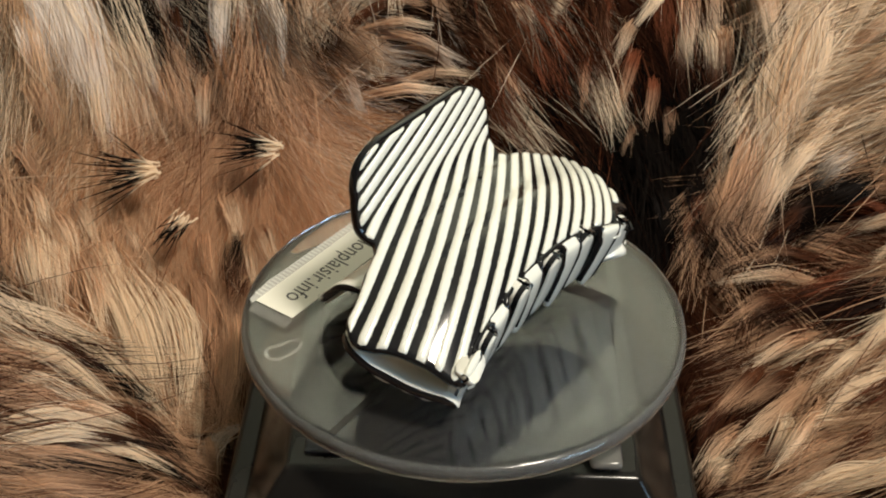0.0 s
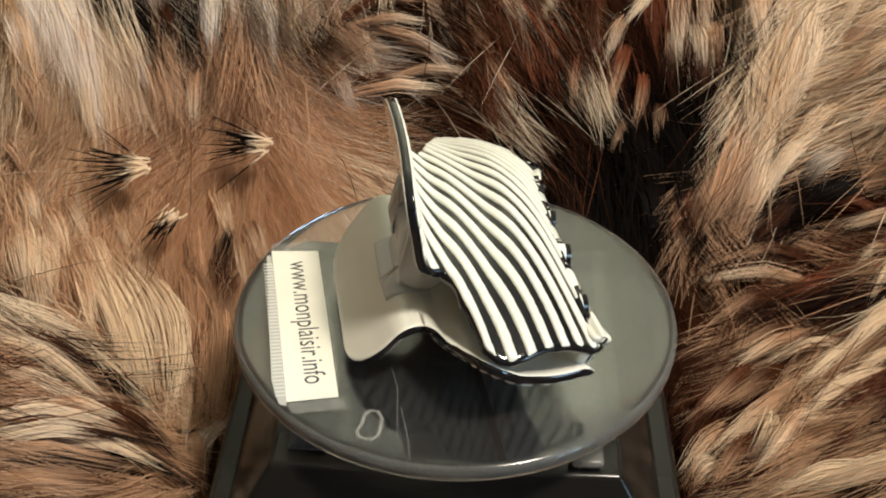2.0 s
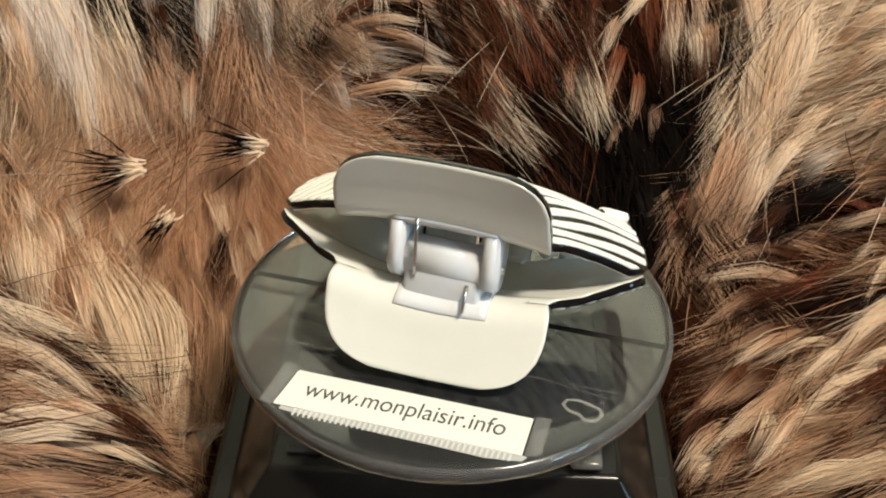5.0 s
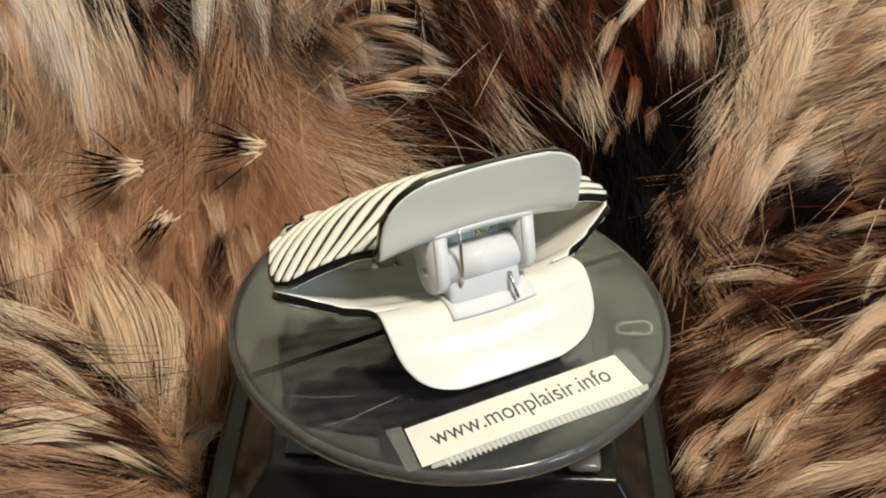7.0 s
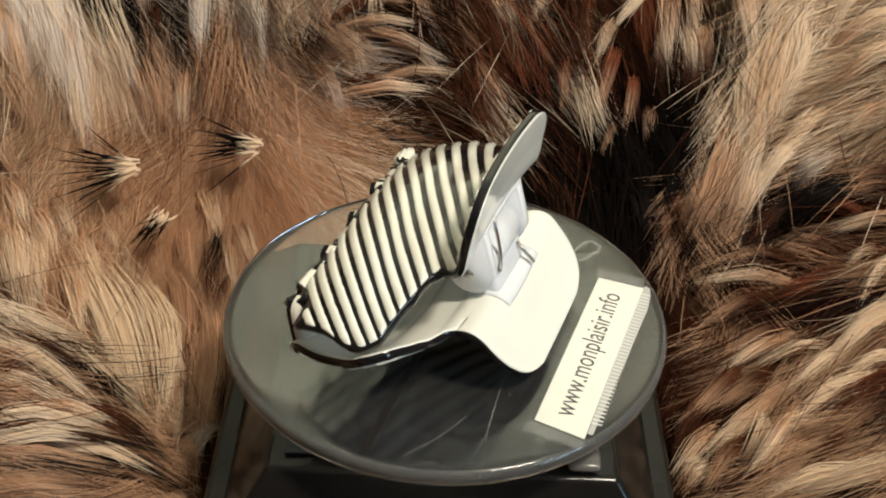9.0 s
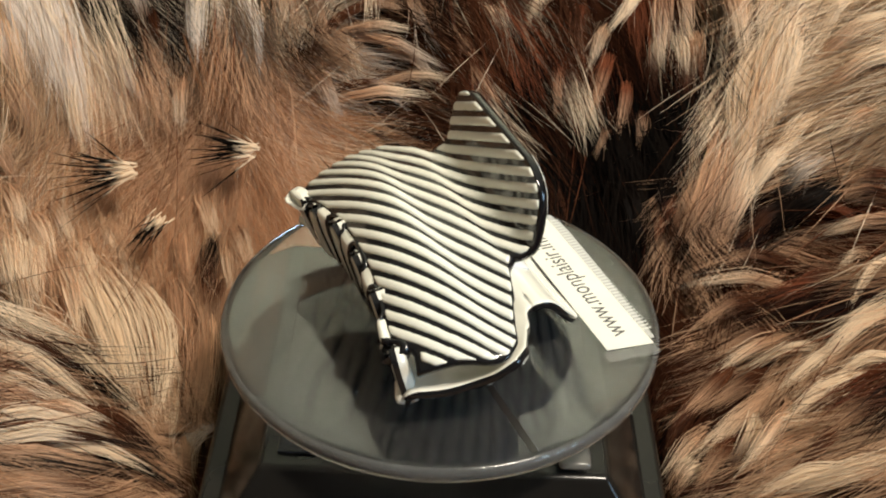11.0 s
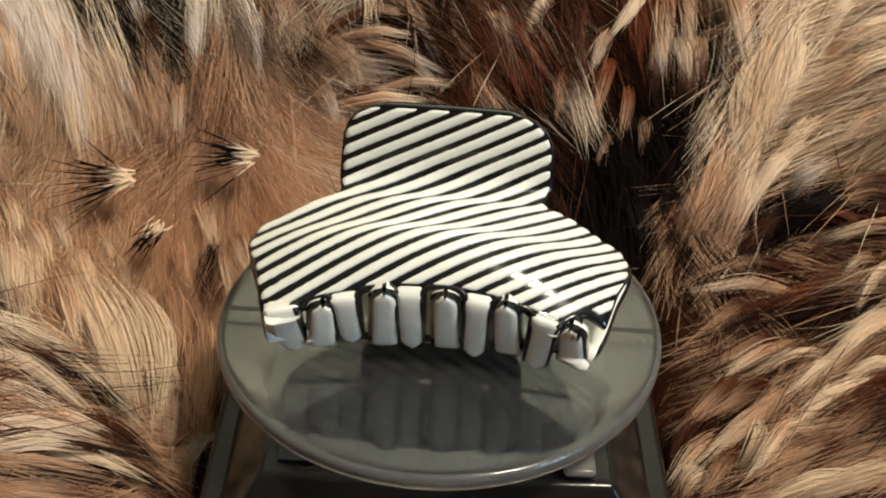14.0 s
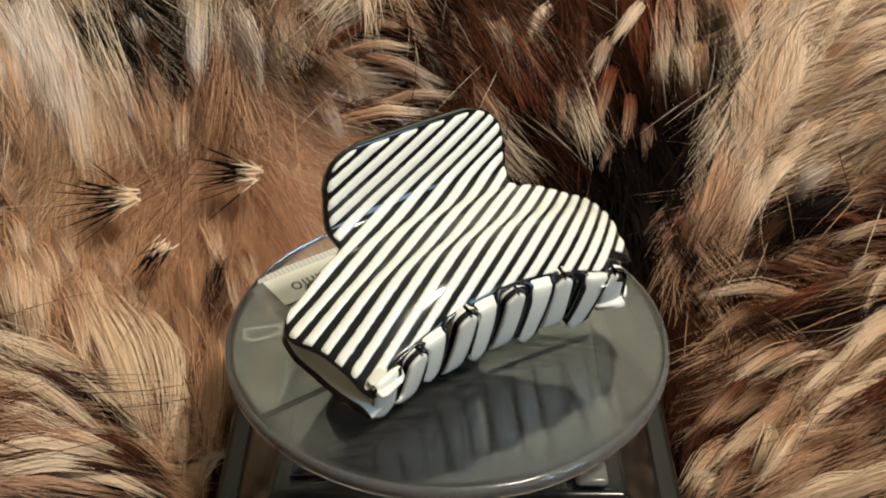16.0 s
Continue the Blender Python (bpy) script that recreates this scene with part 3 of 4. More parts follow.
lock(-0.102, 0.081, -157, 0.012, TAN, CREAM)
lock(-0.082, 0.098, -152, 0.012, ORANGE, TAN)
lock(-0.064, 0.105, 155, 0.016, ORANGE, TAN)
lock(-0.078, 0.081, -91, 0.015, TAN, TAN)
lock(-0.059, 0.092, -51, 0.014, TAN, TAN)
lock(-0.042, 0.119, 27, 0.016, TAN, GREY)
lock(-0.048, 0.107, 17, 0.016, ORANGE, TAN)
lock(-0.036, 0.096, -44, 0.012, TAN, CREAM)
lock(-0.119, 0.057, -82, 0.013, DUN, TAN)
lock(-0.105, 0.047, -71, 0.015, DUN, TAN)
lock(-0.092, 0.064, -71, 0.012, DUN, TAN)
lock(-0.082, 0.043, -68, 0.013, DUN, TAN)
lock(-0.069, 0.071, -85, 0.010, ORANGE, TAN)
lock(-0.061, 0.078, -73, 0.010, ORANGE, TAN)
lock(-0.065, 0.036, -79, 0.010, BROWN, TAN)
lock(-0.065, 0.010, -83, 0.009, BROWN, BROWN)
lock(-0.110, 0.032, -18, 0.011, BROWN, CREAM)
lock(-0.096, 0.027, -52, 0.009, DUN, TAN)
lock(-0.104, 0.011, -5, 0.011, BROWN, TAN)
lock(-0.089, 0.012, -11, 0.009, BROWN, TAN)
lock(-0.097, -0.003, 10, 0.009, BROWN, TAN)
lock(-0.087, -0.009, 17, 0.010, BROWN, TAN)
lock(-0.101, -0.018, 11, 0.010, BROWN, TAN)
lock(-0.071, -0.004, -43, 0.009, BROWN, TAN)
lock(-0.036, 0.134, -168, 0.011, BROWN, CREAM)
lock(-0.047, 0.129, -63, 0.011, BROWN, TAN)
lock(-0.020, 0.131, -12, 0.011, BROWN, ORANGE)
lock(-0.018, 0.122, 3, 0.011, BROWN, TAN)
lock(-0.007, 0.115, -3, 0.008, BROWN, CREAM)
lock(0.013, 0.111, -31, 0.007, BROWN, CREAM)
lock(-0.031, 0.109, 10, 0.010, TAN, GREY)
lock(-0.004, 0.104, -21, 0.010, BLACK, BROWN)
lock(0.002, 0.132, -57, 0.011, BLACK, BROWN)
lock(0.021, 0.137, -17, 0.007, BROWN, CREAM)
lock(0.015, 0.122, -70, 0.011, BLACK, RUST)
lock(0.030, 0.131, -65, 0.011, BROWN, BROWN)
lock(0.034, 0.115, -72, 0.006, BROWN, CREAM)
lock(0.026, 0.103, -63, 0.010, BLACK, BROWN)
lock(0.044, 0.102, -79, 0.012, BLACK, BLACK)
lock(0.048, 0.130, -71, 0.009, BROWN, RUST)
lock(0.057, 0.123, -80, 0.007, BROWN, RUST)
lock(0.070, 0.132, -80, 0.007, BROWN, CREAM)
lock(0.065, 0.113, -85, 0.011, BLACK, BLACK)
lock(0.058, 0.093, -97, 0.012, BLACK, BLACK)
lock(0.049, 0.083, -96, 0.012, BLACK, BLACK)
lock(0.072, 0.093, -115, 0.008, BROWN, TAN)
lock(0.090, 0.127, -73, 0.010, CREAM, CREAM)
lock(0.100, 0.120, -123, 0.011, BROWN, CREAM)
lock(0.085, 0.104, -124, 0.009, CREAM, CREAM)
lock(0.075, 0.081, -115, 0.009, BROWN, TAN)
lock(0.099, 0.106, -131, 0.008, CREAM, CREAM)
lock(0.113, 0.120, 176, 0.014, CREAM, CREAM)
lock(0.122, 0.103, -170, 0.011, CREAM, CREAM)
lock(0.112, 0.090, -156, 0.009, CREAM, CREAM)
lock(0.099, 0.081, -155, 0.009, BROWN, BLACK)
lock(0.089, 0.076, -164, 0.009, BROWN, TAN)
lock(0.114, 0.075, 161, 0.008, BROWN, TAN)
lock(0.119, 0.064, 157, 0.008, RUST, TAN)
lock(0.106, 0.066, 156, 0.008, BROWN, TAN)
lock(0.076, 0.068, 6, 0.008, BROWN, TAN)
lock(0.094, 0.064, -10, 0.008, BROWN, CREAM)
lock(0.107, 0.048, 176, 0.008, BROWN, DUN)
lock(0.067, 0.062, -77, 0.010, BROWN, BROWN)
lock(0.100, 0.034, -143, 0.010, BROWN, DUN)
lock(0.081, 0.042, -151, 0.010, BROWN, TAN)
lock(0.064, 0.033, -128, 0.009, BLACK, BROWN)
lock(0.112, 0.021, -154, 0.009, BROWN, TAN)
lock(0.083, 0.015, -128, 0.009, BROWN, DUN)
lock(0.066, 0.013, -119, 0.009, BLACK, BROWN)
lock(0.099, -0.001, -156, 0.009, BROWN, TAN)
lock(0.107, -0.001, -162, 0.009, BROWN, DUN)
lock(0.072, -0.002, -131, 0.009, BLACK, BROWN)
lock(0.088, -0.008, -150, 0.009, BROWN, DUN)
lock(-0.101, 0.085, -152, 0.004, CREAM, BLACK)
lock(-0.070, 0.101, -177, 0.004, CREAM, BLACK)
lock(-0.085, 0.079, -119, 0.004, CREAM, BLACK)

# single tresses that lie on the rest: root, tip, width, colours, bend
tress(-0.1282, 0.1061, 0.0317, -0.1120, 0.0901, 0.0048, 0.0077, PALE, PALE, 0.20)
tress(-0.1217, 0.1084, 0.0301, -0.1171, 0.0902, 0.0082, 0.0060, PALE, PALE, -0.26)
tress(-0.1182, 0.1138, 0.0332, -0.1025, 0.0801, -0.0085, 0.0068, PALE, PALE, 0.04)
tress(-0.1187, 0.1041, 0.0225, -0.1095, 0.0883, 0.0022, 0.0051, PALE, PALE, -0.06)
tress(-0.1104, 0.1061, 0.0219, -0.1061, 0.0863, -0.0002, 0.0031, TAN, PALE, -0.05)
tress(-0.1280, 0.0980, 0.0220, -0.1191, 0.0845, 0.0059, 0.0051, PALE, TAN, -0.02)
tress(-0.1068, 0.0924, 0.0056, -0.1033, 0.0801, -0.0091, 0.0027, CREAM, CREAM, -0.20)
tress(-0.1221, 0.0856, 0.0087, -0.1159, 0.0781, -0.0050, 0.0067, TAN, TAN, -0.02)
tress(-0.1071, 0.1163, 0.0255, -0.0961, 0.1036, 0.0083, 0.0069, BLACK, BLACK, -0.09)
tress(-0.0988, 0.1201, 0.0234, -0.0895, 0.1081, 0.0089, 0.0038, BROWN, BROWN, 0.33)
tress(-0.0860, 0.1320, 0.0212, -0.0796, 0.1042, 0.0001, 0.0067, BLACK, BLACK, 0.02)
tress(-0.0887, 0.1167, 0.0176, -0.0865, 0.1089, 0.0077, 0.0035, BROWN, BROWN, -0.04)
tress(-0.0938, 0.1194, 0.0225, -0.0888, 0.1124, 0.0124, 0.0038, PALE, TAN, -0.03)
tress(-0.0981, 0.1083, 0.0140, -0.0877, 0.0961, -0.0042, 0.0058, TAN, PALE, -0.07)
tress(-0.0880, 0.1089, 0.0086, -0.0825, 0.0943, -0.0087, 0.0045, TAN, TAN, -0.11)
tress(-0.0791, 0.1064, 0.0008, -0.0781, 0.0924, -0.0116, 0.0034, ORANGE, CREAM, -0.04)
tress(-0.0913, 0.1024, 0.0045, -0.0808, 0.0916, -0.0109, 0.0038, ORANGE, TAN, 0.05)
tress(-0.0766, 0.1322, 0.0205, -0.0747, 0.1063, 0.0030, 0.0039, PALE, PALE, -0.02)
tress(-0.0668, 0.1351, 0.0189, -0.0617, 0.1142, 0.0021, 0.0053, PALE, PALE, 0.10)
tress(-0.0583, 0.1260, 0.0142, -0.0562, 0.1116, -0.0002, 0.0021, PALE, PALE, -0.02)
tress(-0.0623, 0.1344, 0.0181, -0.0580, 0.1163, 0.0059, 0.0039, PALE, PALE, 0.00)
tress(-0.0717, 0.1340, 0.0187, -0.0675, 0.1140, 0.0038, 0.0042, PALE, TAN, 0.15)
tress(-0.1189, 0.0558, -0.0187, -0.1084, 0.0240, -0.0245, 0.0054, CREAM, CREAM, 0.05)
tress(-0.1121, 0.0547, -0.0215, -0.1055, 0.0323, -0.0282, 0.0048, CREAM, CREAM, -0.05)
tress(-0.1039, 0.0615, -0.0279, -0.0934, 0.0434, -0.0316, 0.0046, CREAM, CREAM, -0.02)
tress(-0.0988, 0.0531, -0.0294, -0.0735, 0.0020, -0.0388, 0.0096, CREAM, CREAM, 0.05)
tress(-0.0861, 0.0531, -0.0349, -0.0702, 0.0037, -0.0403, 0.0046, CREAM, CREAM, 0.19)
tress(-0.0909, 0.0369, -0.0342, -0.0780, 0.0112, -0.0388, 0.0058, CREAM, CREAM, -0.03)
tress(-0.1065, 0.0548, -0.0252, -0.0941, 0.0329, -0.0311, 0.0042, TAN, CREAM, -0.02)
tress(-0.1142, 0.0401, -0.0223, -0.1041, 0.0178, -0.0266, 0.0037, TAN, CREAM, 0.10)
tress(-0.0699, 0.0800, -0.0227, -0.0645, 0.0670, -0.0307, 0.0040, TAN, CREAM, -0.09)
tress(-0.0657, 0.0687, -0.0306, -0.0640, 0.0483, -0.0393, 0.0052, BLACK, BROWN, -0.03)
tress(-0.0655, 0.0502, -0.0398, -0.0602, 0.0067, -0.0467, 0.0050, TAN, TAN, 0.09)
tress(-0.0680, 0.0462, -0.0408, -0.0633, 0.0053, -0.0444, 0.0043, ORANGE, TAN, 0.06)
tress(-0.0601, 0.0723, -0.0289, -0.0552, 0.0650, -0.0376, 0.0040, ORANGE, CREAM, 0.01)
tress(-0.0736, 0.0278, -0.0457, -0.0659, -0.0018, -0.0436, 0.0033, TAN, CREAM, 0.07)
tress(-0.0774, 0.0374, -0.0420, -0.0666, -0.0058, -0.0416, 0.0033, TAN, TAN, -0.28)
tress(-0.0748, 0.0553, -0.0361, -0.0698, 0.0320, -0.0452, 0.0042, ORANGE, TAN, 0.10)
tress(-0.0616, 0.0572, -0.0370, -0.0601, 0.0368, -0.0448, 0.0032, BROWN, TAN, -0.10)
tress(-0.1174, 0.0237, -0.0232, -0.0877, 0.0161, -0.0359, 0.0027, CREAM, CREAM, -0.17)
tress(-0.1158, 0.0169, -0.0231, -0.0838, 0.0109, -0.0369, 0.0030, BROWN, BLACK, 0.03)
tress(-0.1136, 0.0127, -0.0228, -0.0856, 0.0020, -0.0345, 0.0038, CREAM, CREAM, 0.07)
tress(-0.0999, 0.0253, -0.0328, -0.0735, 0.0020, -0.0388, 0.0018, CREAM, CREAM, -0.04)
tress(-0.1102, 0.0019, -0.0240, -0.0862, -0.0007, -0.0340, 0.0029, CREAM, CREAM, -0.11)
tress(-0.0947, 0.0158, -0.0341, -0.0694, 0.0012, -0.0417, 0.0030, BLACK, BLACK, 0.00)
tress(-0.1079, -0.0044, -0.0250, -0.0890, -0.0001, -0.0331, 0.0023, TAN, BROWN, -0.01)
tress(-0.1067, -0.0129, -0.0261, -0.0814, -0.0055, -0.0371, 0.0029, CREAM, CREAM, 0.14)
tress(-0.1052, -0.0198, -0.0263, -0.0782, -0.0079, -0.0384, 0.0031, CREAM, CREAM, 0.07)
tress(-0.1001, -0.0131, -0.0310, -0.0713, -0.0086, -0.0393, 0.0014, BROWN, BLACK, 0.02)
tress(-0.0894, 0.0011, -0.0339, -0.0646, -0.0103, -0.0437, 0.0035, BROWN, BLACK, 0.11)
tress(-0.1043, -0.0219, -0.0281, -0.0797, -0.0142, -0.0398, 0.0028, TAN, TAN, -0.02)
tress(-0.1041, -0.0265, -0.0318, -0.0750, -0.0221, -0.0389, 0.0033, TAN, BROWN, -0.09)
tress(-0.0911, -0.0101, -0.0364, -0.0665, -0.0140, -0.0432, 0.0017, CREAM, CREAM, 0.06)
tress(-0.1054, -0.0239, -0.0302, -0.0727, -0.0159, -0.0416, 0.0011, BLACK, BLACK, 0.06)
tress(-0.0834, -0.0093, -0.0387, -0.0601, -0.0144, -0.0481, 0.0023, BLACK, BLACK, -0.02)
tress(-0.1013, -0.0311, -0.0316, -0.0805, -0.0257, -0.0368, 0.0028, TAN, TAN, -0.08)
tress(-0.0972, -0.0038, -0.0296, -0.0791, -0.0031, -0.0370, 0.0020, TAN, CREAM, 0.02)
tress(-0.0601, 0.0098, -0.0487, -0.0583, -0.0134, -0.0490, 0.0053, GREY, TAN, -0.25)
tress(-0.0641, 0.0017, -0.0449, -0.0601, -0.0144, -0.0481, 0.0029, TAN, BROWN, 0.07)
tress(-0.0334, 0.1264, 0.0130, -0.0127, 0.1344, 0.0118, 0.0032, BROWN, TAN, 0.05)
tress(-0.0318, 0.1260, 0.0095, -0.0090, 0.1284, 0.0072, 0.0021, TAN, CREAM, -0.16)
tress(-0.0283, 0.1260, 0.0077, 0.0001, 0.1163, -0.0002, 0.0017, TAN, GREY, 0.01)
tress(-0.0141, 0.1440, 0.0160, -0.0017, 0.1204, 0.0034, 0.0025, TAN, GREY, -0.10)
tress(-0.0006, 0.1273, 0.0080, 0.0103, 0.1128, 0.0021, 0.0031, BROWN, TAN, 0.08)
tress(0.0065, 0.1202, 0.0042, 0.0156, 0.1026, -0.0036, 0.0024, BROWN, TAN, -0.20)
tress(-0.0309, 0.1121, -0.0063, -0.0048, 0.1122, -0.0066, 0.0031, TAN, CREAM, -0.09)
tress(-0.0294, 0.1143, -0.0036, -0.0116, 0.1110, -0.0094, 0.0021, BROWN, GREY, 0.07)
tress(-0.0259, 0.1142, -0.0054, 0.0071, 0.1114, -0.0007, 0.0010, TAN, CREAM, 0.12)
tress(0.0130, 0.1323, 0.0156, 0.0186, 0.1225, 0.0107, 0.0049, TAN, CREAM, -0.22)
tress(0.0308, 0.1344, 0.0200, 0.0235, 0.1242, 0.0100, 0.0035, CREAM, CREAM, -0.05)
tress(0.0063, 0.1361, 0.0174, 0.0134, 0.1264, 0.0124, 0.0025, BROWN, CREAM, 0.03)
tress(-0.0515, 0.1310, 0.0179, -0.0482, 0.1224, 0.0116, 0.0049, TAN, CREAM, -0.06)
tress(-0.0456, 0.1321, 0.0186, -0.0380, 0.1220, 0.0084, 0.0049, BROWN, TAN, 0.16)
tress(0.0253, 0.1239, 0.0087, 0.0291, 0.1024, -0.0055, 0.0041, RUST, RUST, -0.12)
tress(0.0183, 0.1203, 0.0084, 0.0241, 0.1056, -0.0037, 0.0048, BROWN, RUST, 0.04)
tress(0.0355, 0.1184, 0.0061, 0.0327, 0.1003, -0.0056, 0.0024, RUST, TAN, -0.10)
tress(-0.0197, 0.1260, 0.0022, -0.0018, 0.1131, -0.0039, 0.0018, TAN, GREY, 0.14)
tress(-0.0397, 0.1159, -0.0009, -0.0325, 0.1081, -0.0140, 0.0045, TAN, GREY, -0.00)
tress(-0.0037, 0.1383, 0.0174, 0.0012, 0.1243, 0.0077, 0.0039, BROWN, RUST, -0.04)
tress(0.0405, 0.1301, 0.0175, 0.0388, 0.1144, 0.0045, 0.0038, RUST, TAN, -0.17)
tress(0.0588, 0.1337, 0.0212, 0.0487, 0.1202, 0.0128, 0.0032, CREAM, CREAM, 0.17)
tress(0.0481, 0.1238, 0.0133, 0.0429, 0.1121, 0.0044, 0.0035, TAN, CREAM, 0.08)
tress(0.0486, 0.1164, 0.0076, 0.0428, 0.0996, -0.0048, 0.0038, RUST, TAN, 0.08)
tress(0.0537, 0.1080, 0.0027, 0.0514, 0.0963, -0.0083, 0.0027, RUST, TAN, 0.11)
tress(0.0488, 0.0980, -0.0071, 0.0445, 0.0901, -0.0125, 0.0015, BROWN, TAN, 0.03)
tress(0.0663, 0.1340, 0.0247, 0.0640, 0.1111, 0.0043, 0.0046, ORANGE, CREAM, -0.06)
tress(0.0637, 0.1240, 0.0118, 0.0623, 0.1086, 0.0023, 0.0028, CREAM, BROWN, -0.08)
tress(0.0715, 0.1321, 0.0239, 0.0729, 0.1178, 0.0087, 0.0035, TAN, CREAM, -0.08)
tress(0.0702, 0.1222, 0.0129, 0.0708, 0.1063, 0.0001, 0.0059, CREAM, BROWN, 0.14)
tress(0.0753, 0.1224, 0.0131, 0.0758, 0.1073, 0.0029, 0.0031, TAN, BROWN, -0.15)
tress(0.0592, 0.1042, -0.0045, 0.0580, 0.0943, -0.0108, 0.0020, BROWN, TAN, -0.06)
tress(0.0841, 0.1274, 0.0269, 0.0881, 0.1090, 0.0118, 0.0056, TAN, CREAM, -0.03)
tress(0.0937, 0.1263, 0.0259, 0.0922, 0.1144, 0.0167, 0.0042, TAN, CREAM, 0.02)
tress(0.0993, 0.1165, 0.0204, 0.0899, 0.0887, -0.0030, 0.0106, CREAM, CREAM, 0.06)
tress(0.0912, 0.1102, 0.0123, 0.0853, 0.0843, -0.0094, 0.0085, CREAM, CREAM, -0.12)
tress(0.1012, 0.1198, 0.0226, 0.0970, 0.1044, 0.0109, 0.0049, CREAM, CREAM, -0.17)
tress(0.0888, 0.0924, -0.0023, 0.0773, 0.0663, -0.0268, 0.0073, CREAM, TAN, -0.00)
tress(0.0807, 0.0904, -0.0052, 0.0692, 0.0671, -0.0257, 0.0066, TAN, TAN, 0.12)
tress(0.0735, 0.0812, -0.0152, 0.0654, 0.0681, -0.0291, 0.0056, TAN, BROWN, 0.08)
tress(0.0903, 0.0840, -0.0105, 0.0788, 0.0660, -0.0266, 0.0040, CREAM, TAN, 0.02)
tress(0.0681, 0.0802, -0.0186, 0.0617, 0.0720, -0.0281, 0.0037, BROWN, RUST, -0.03)
tress(0.1061, 0.0938, 0.0031, 0.0921, 0.0822, -0.0116, 0.0044, CREAM, CREAM, 0.03)
tress(0.0996, 0.0881, -0.0032, 0.0854, 0.0743, -0.0183, 0.0040, CREAM, CREAM, -0.02)
tress(0.1205, 0.0901, 0.0076, 0.1100, 0.0843, -0.0028, 0.0037, TAN, CREAM, 0.08)
tress(0.1214, 0.0883, 0.0050, 0.1145, 0.0824, -0.0033, 0.0024, CREAM, CREAM, -0.08)
tress(0.1157, 0.0902, 0.0037, 0.1058, 0.0883, -0.0015, 0.0024, TAN, CREAM, 0.01)
tress(0.1075, 0.0843, -0.0063, 0.0953, 0.0763, -0.0174, 0.0061, GREY, BLACK, -0.01)
tress(0.1108, 0.0748, -0.0096, 0.0887, 0.0682, -0.0258, 0.0067, BLACK, BLACK, 0.05)
tress(0.0996, 0.0760, -0.0166, 0.0851, 0.0668, -0.0265, 0.0040, BLACK, BROWN, 0.02)
tress(0.1241, 0.0726, -0.0031, 0.1107, 0.0743, -0.0096, 0.0023, BROWN, TAN, 0.26)
tress(0.1258, 0.0701, -0.0079, 0.1091, 0.0720, -0.0121, 0.0023, BROWN, TAN, 0.15)
tress(0.1276, 0.0663, -0.0135, 0.1053, 0.0671, -0.0224, 0.0020, TAN, CREAM, 0.15)
tress(0.1139, 0.0702, -0.0141, 0.0999, 0.0722, -0.0222, 0.0030, RUST, BROWN, -0.20)
tress(0.1280, 0.1091, 0.0275, 0.1069, 0.1065, 0.0129, 0.0070, CREAM, TAN, -0.03)
tress(0.1190, 0.1208, 0.0308, 0.1071, 0.1081, 0.0139, 0.0025, CREAM, CREAM, -0.06)
tress(0.1268, 0.1002, 0.0212, 0.1080, 0.0980, 0.0064, 0.0062, CREAM, TAN, 0.05)
tress(0.1055, 0.1240, 0.0271, 0.1005, 0.1125, 0.0188, 0.0035, GREY, CREAM, -0.23)
tress(0.0623, 0.0901, -0.0154, 0.0661, 0.0701, -0.0260, 0.0060, BLACK, BLACK, 0.12)
tress(0.0520, 0.0843, -0.0180, 0.0566, 0.0701, -0.0279, 0.0050, BLACK, BLACK, 0.11)
tress(0.1001, 0.0659, -0.0302, 0.0734, 0.0602, -0.0304, 0.0023, BROWN, TAN, -0.13)
tress(0.1010, 0.0539, -0.0311, 0.0685, 0.0564, -0.0337, 0.0023, TAN, CREAM, -0.10)
tress(0.0903, 0.0533, -0.0341, 0.0696, 0.0440, -0.0400, 0.0029, BROWN, TAN, -0.08)
tress(0.0968, 0.0440, -0.0364, 0.0731, 0.0343, -0.0417, 0.0025, BROWN, TAN, 0.00)
tress(0.0943, 0.0398, -0.0360, 0.0741, 0.0303, -0.0422, 0.0025, TAN, CREAM, 0.06)
tress(0.1231, 0.0436, -0.0208, 0.0999, 0.0327, -0.0332, 0.0013, CREAM, CREAM, 0.20)
tress(0.1207, 0.0382, -0.0232, 0.0976, 0.0218, -0.0318, 0.0041, CREAM, CREAM, -0.02)
tress(0.1081, 0.0321, -0.0300, 0.0875, 0.0173, -0.0379, 0.0022, CREAM, CREAM, 0.08)
tress(0.1000, 0.0331, -0.0335, 0.0827, 0.0290, -0.0406, 0.0009, CREAM, CREAM, 0.02)
tress(0.0887, 0.0311, -0.0399, 0.0681, 0.0167, -0.0461, 0.0031, BROWN, TAN, 0.18)
tress(0.0900, 0.0233, -0.0389, 0.0620, 0.0011, -0.0492, 0.0027, TAN, CREAM, 0.07)
tress(0.0803, 0.0342, -0.0409, 0.0606, 0.0140, -0.0480, 0.0028, BROWN, TAN, 0.14)
tress(0.1149, 0.0158, -0.0220, 0.0991, 0.0128, -0.0295, 0.0015, CREAM, CREAM, -0.11)
tress(0.1069, 0.0127, -0.0258, 0.0861, 0.0035, -0.0367, 0.0039, CREAM, CREAM, -0.02)
tress(0.0915, 0.0058, -0.0344, 0.0800, -0.0016, -0.0398, 0.0021, CREAM, CREAM, -0.08)
tress(0.0822, 0.0115, -0.0402, 0.0717, -0.0081, -0.0433, 0.0026, CREAM, BROWN, 0.15)
tress(0.0898, 0.0107, -0.0352, 0.0743, -0.0100, -0.0392, 0.0020, TAN, CREAM, 0.07)
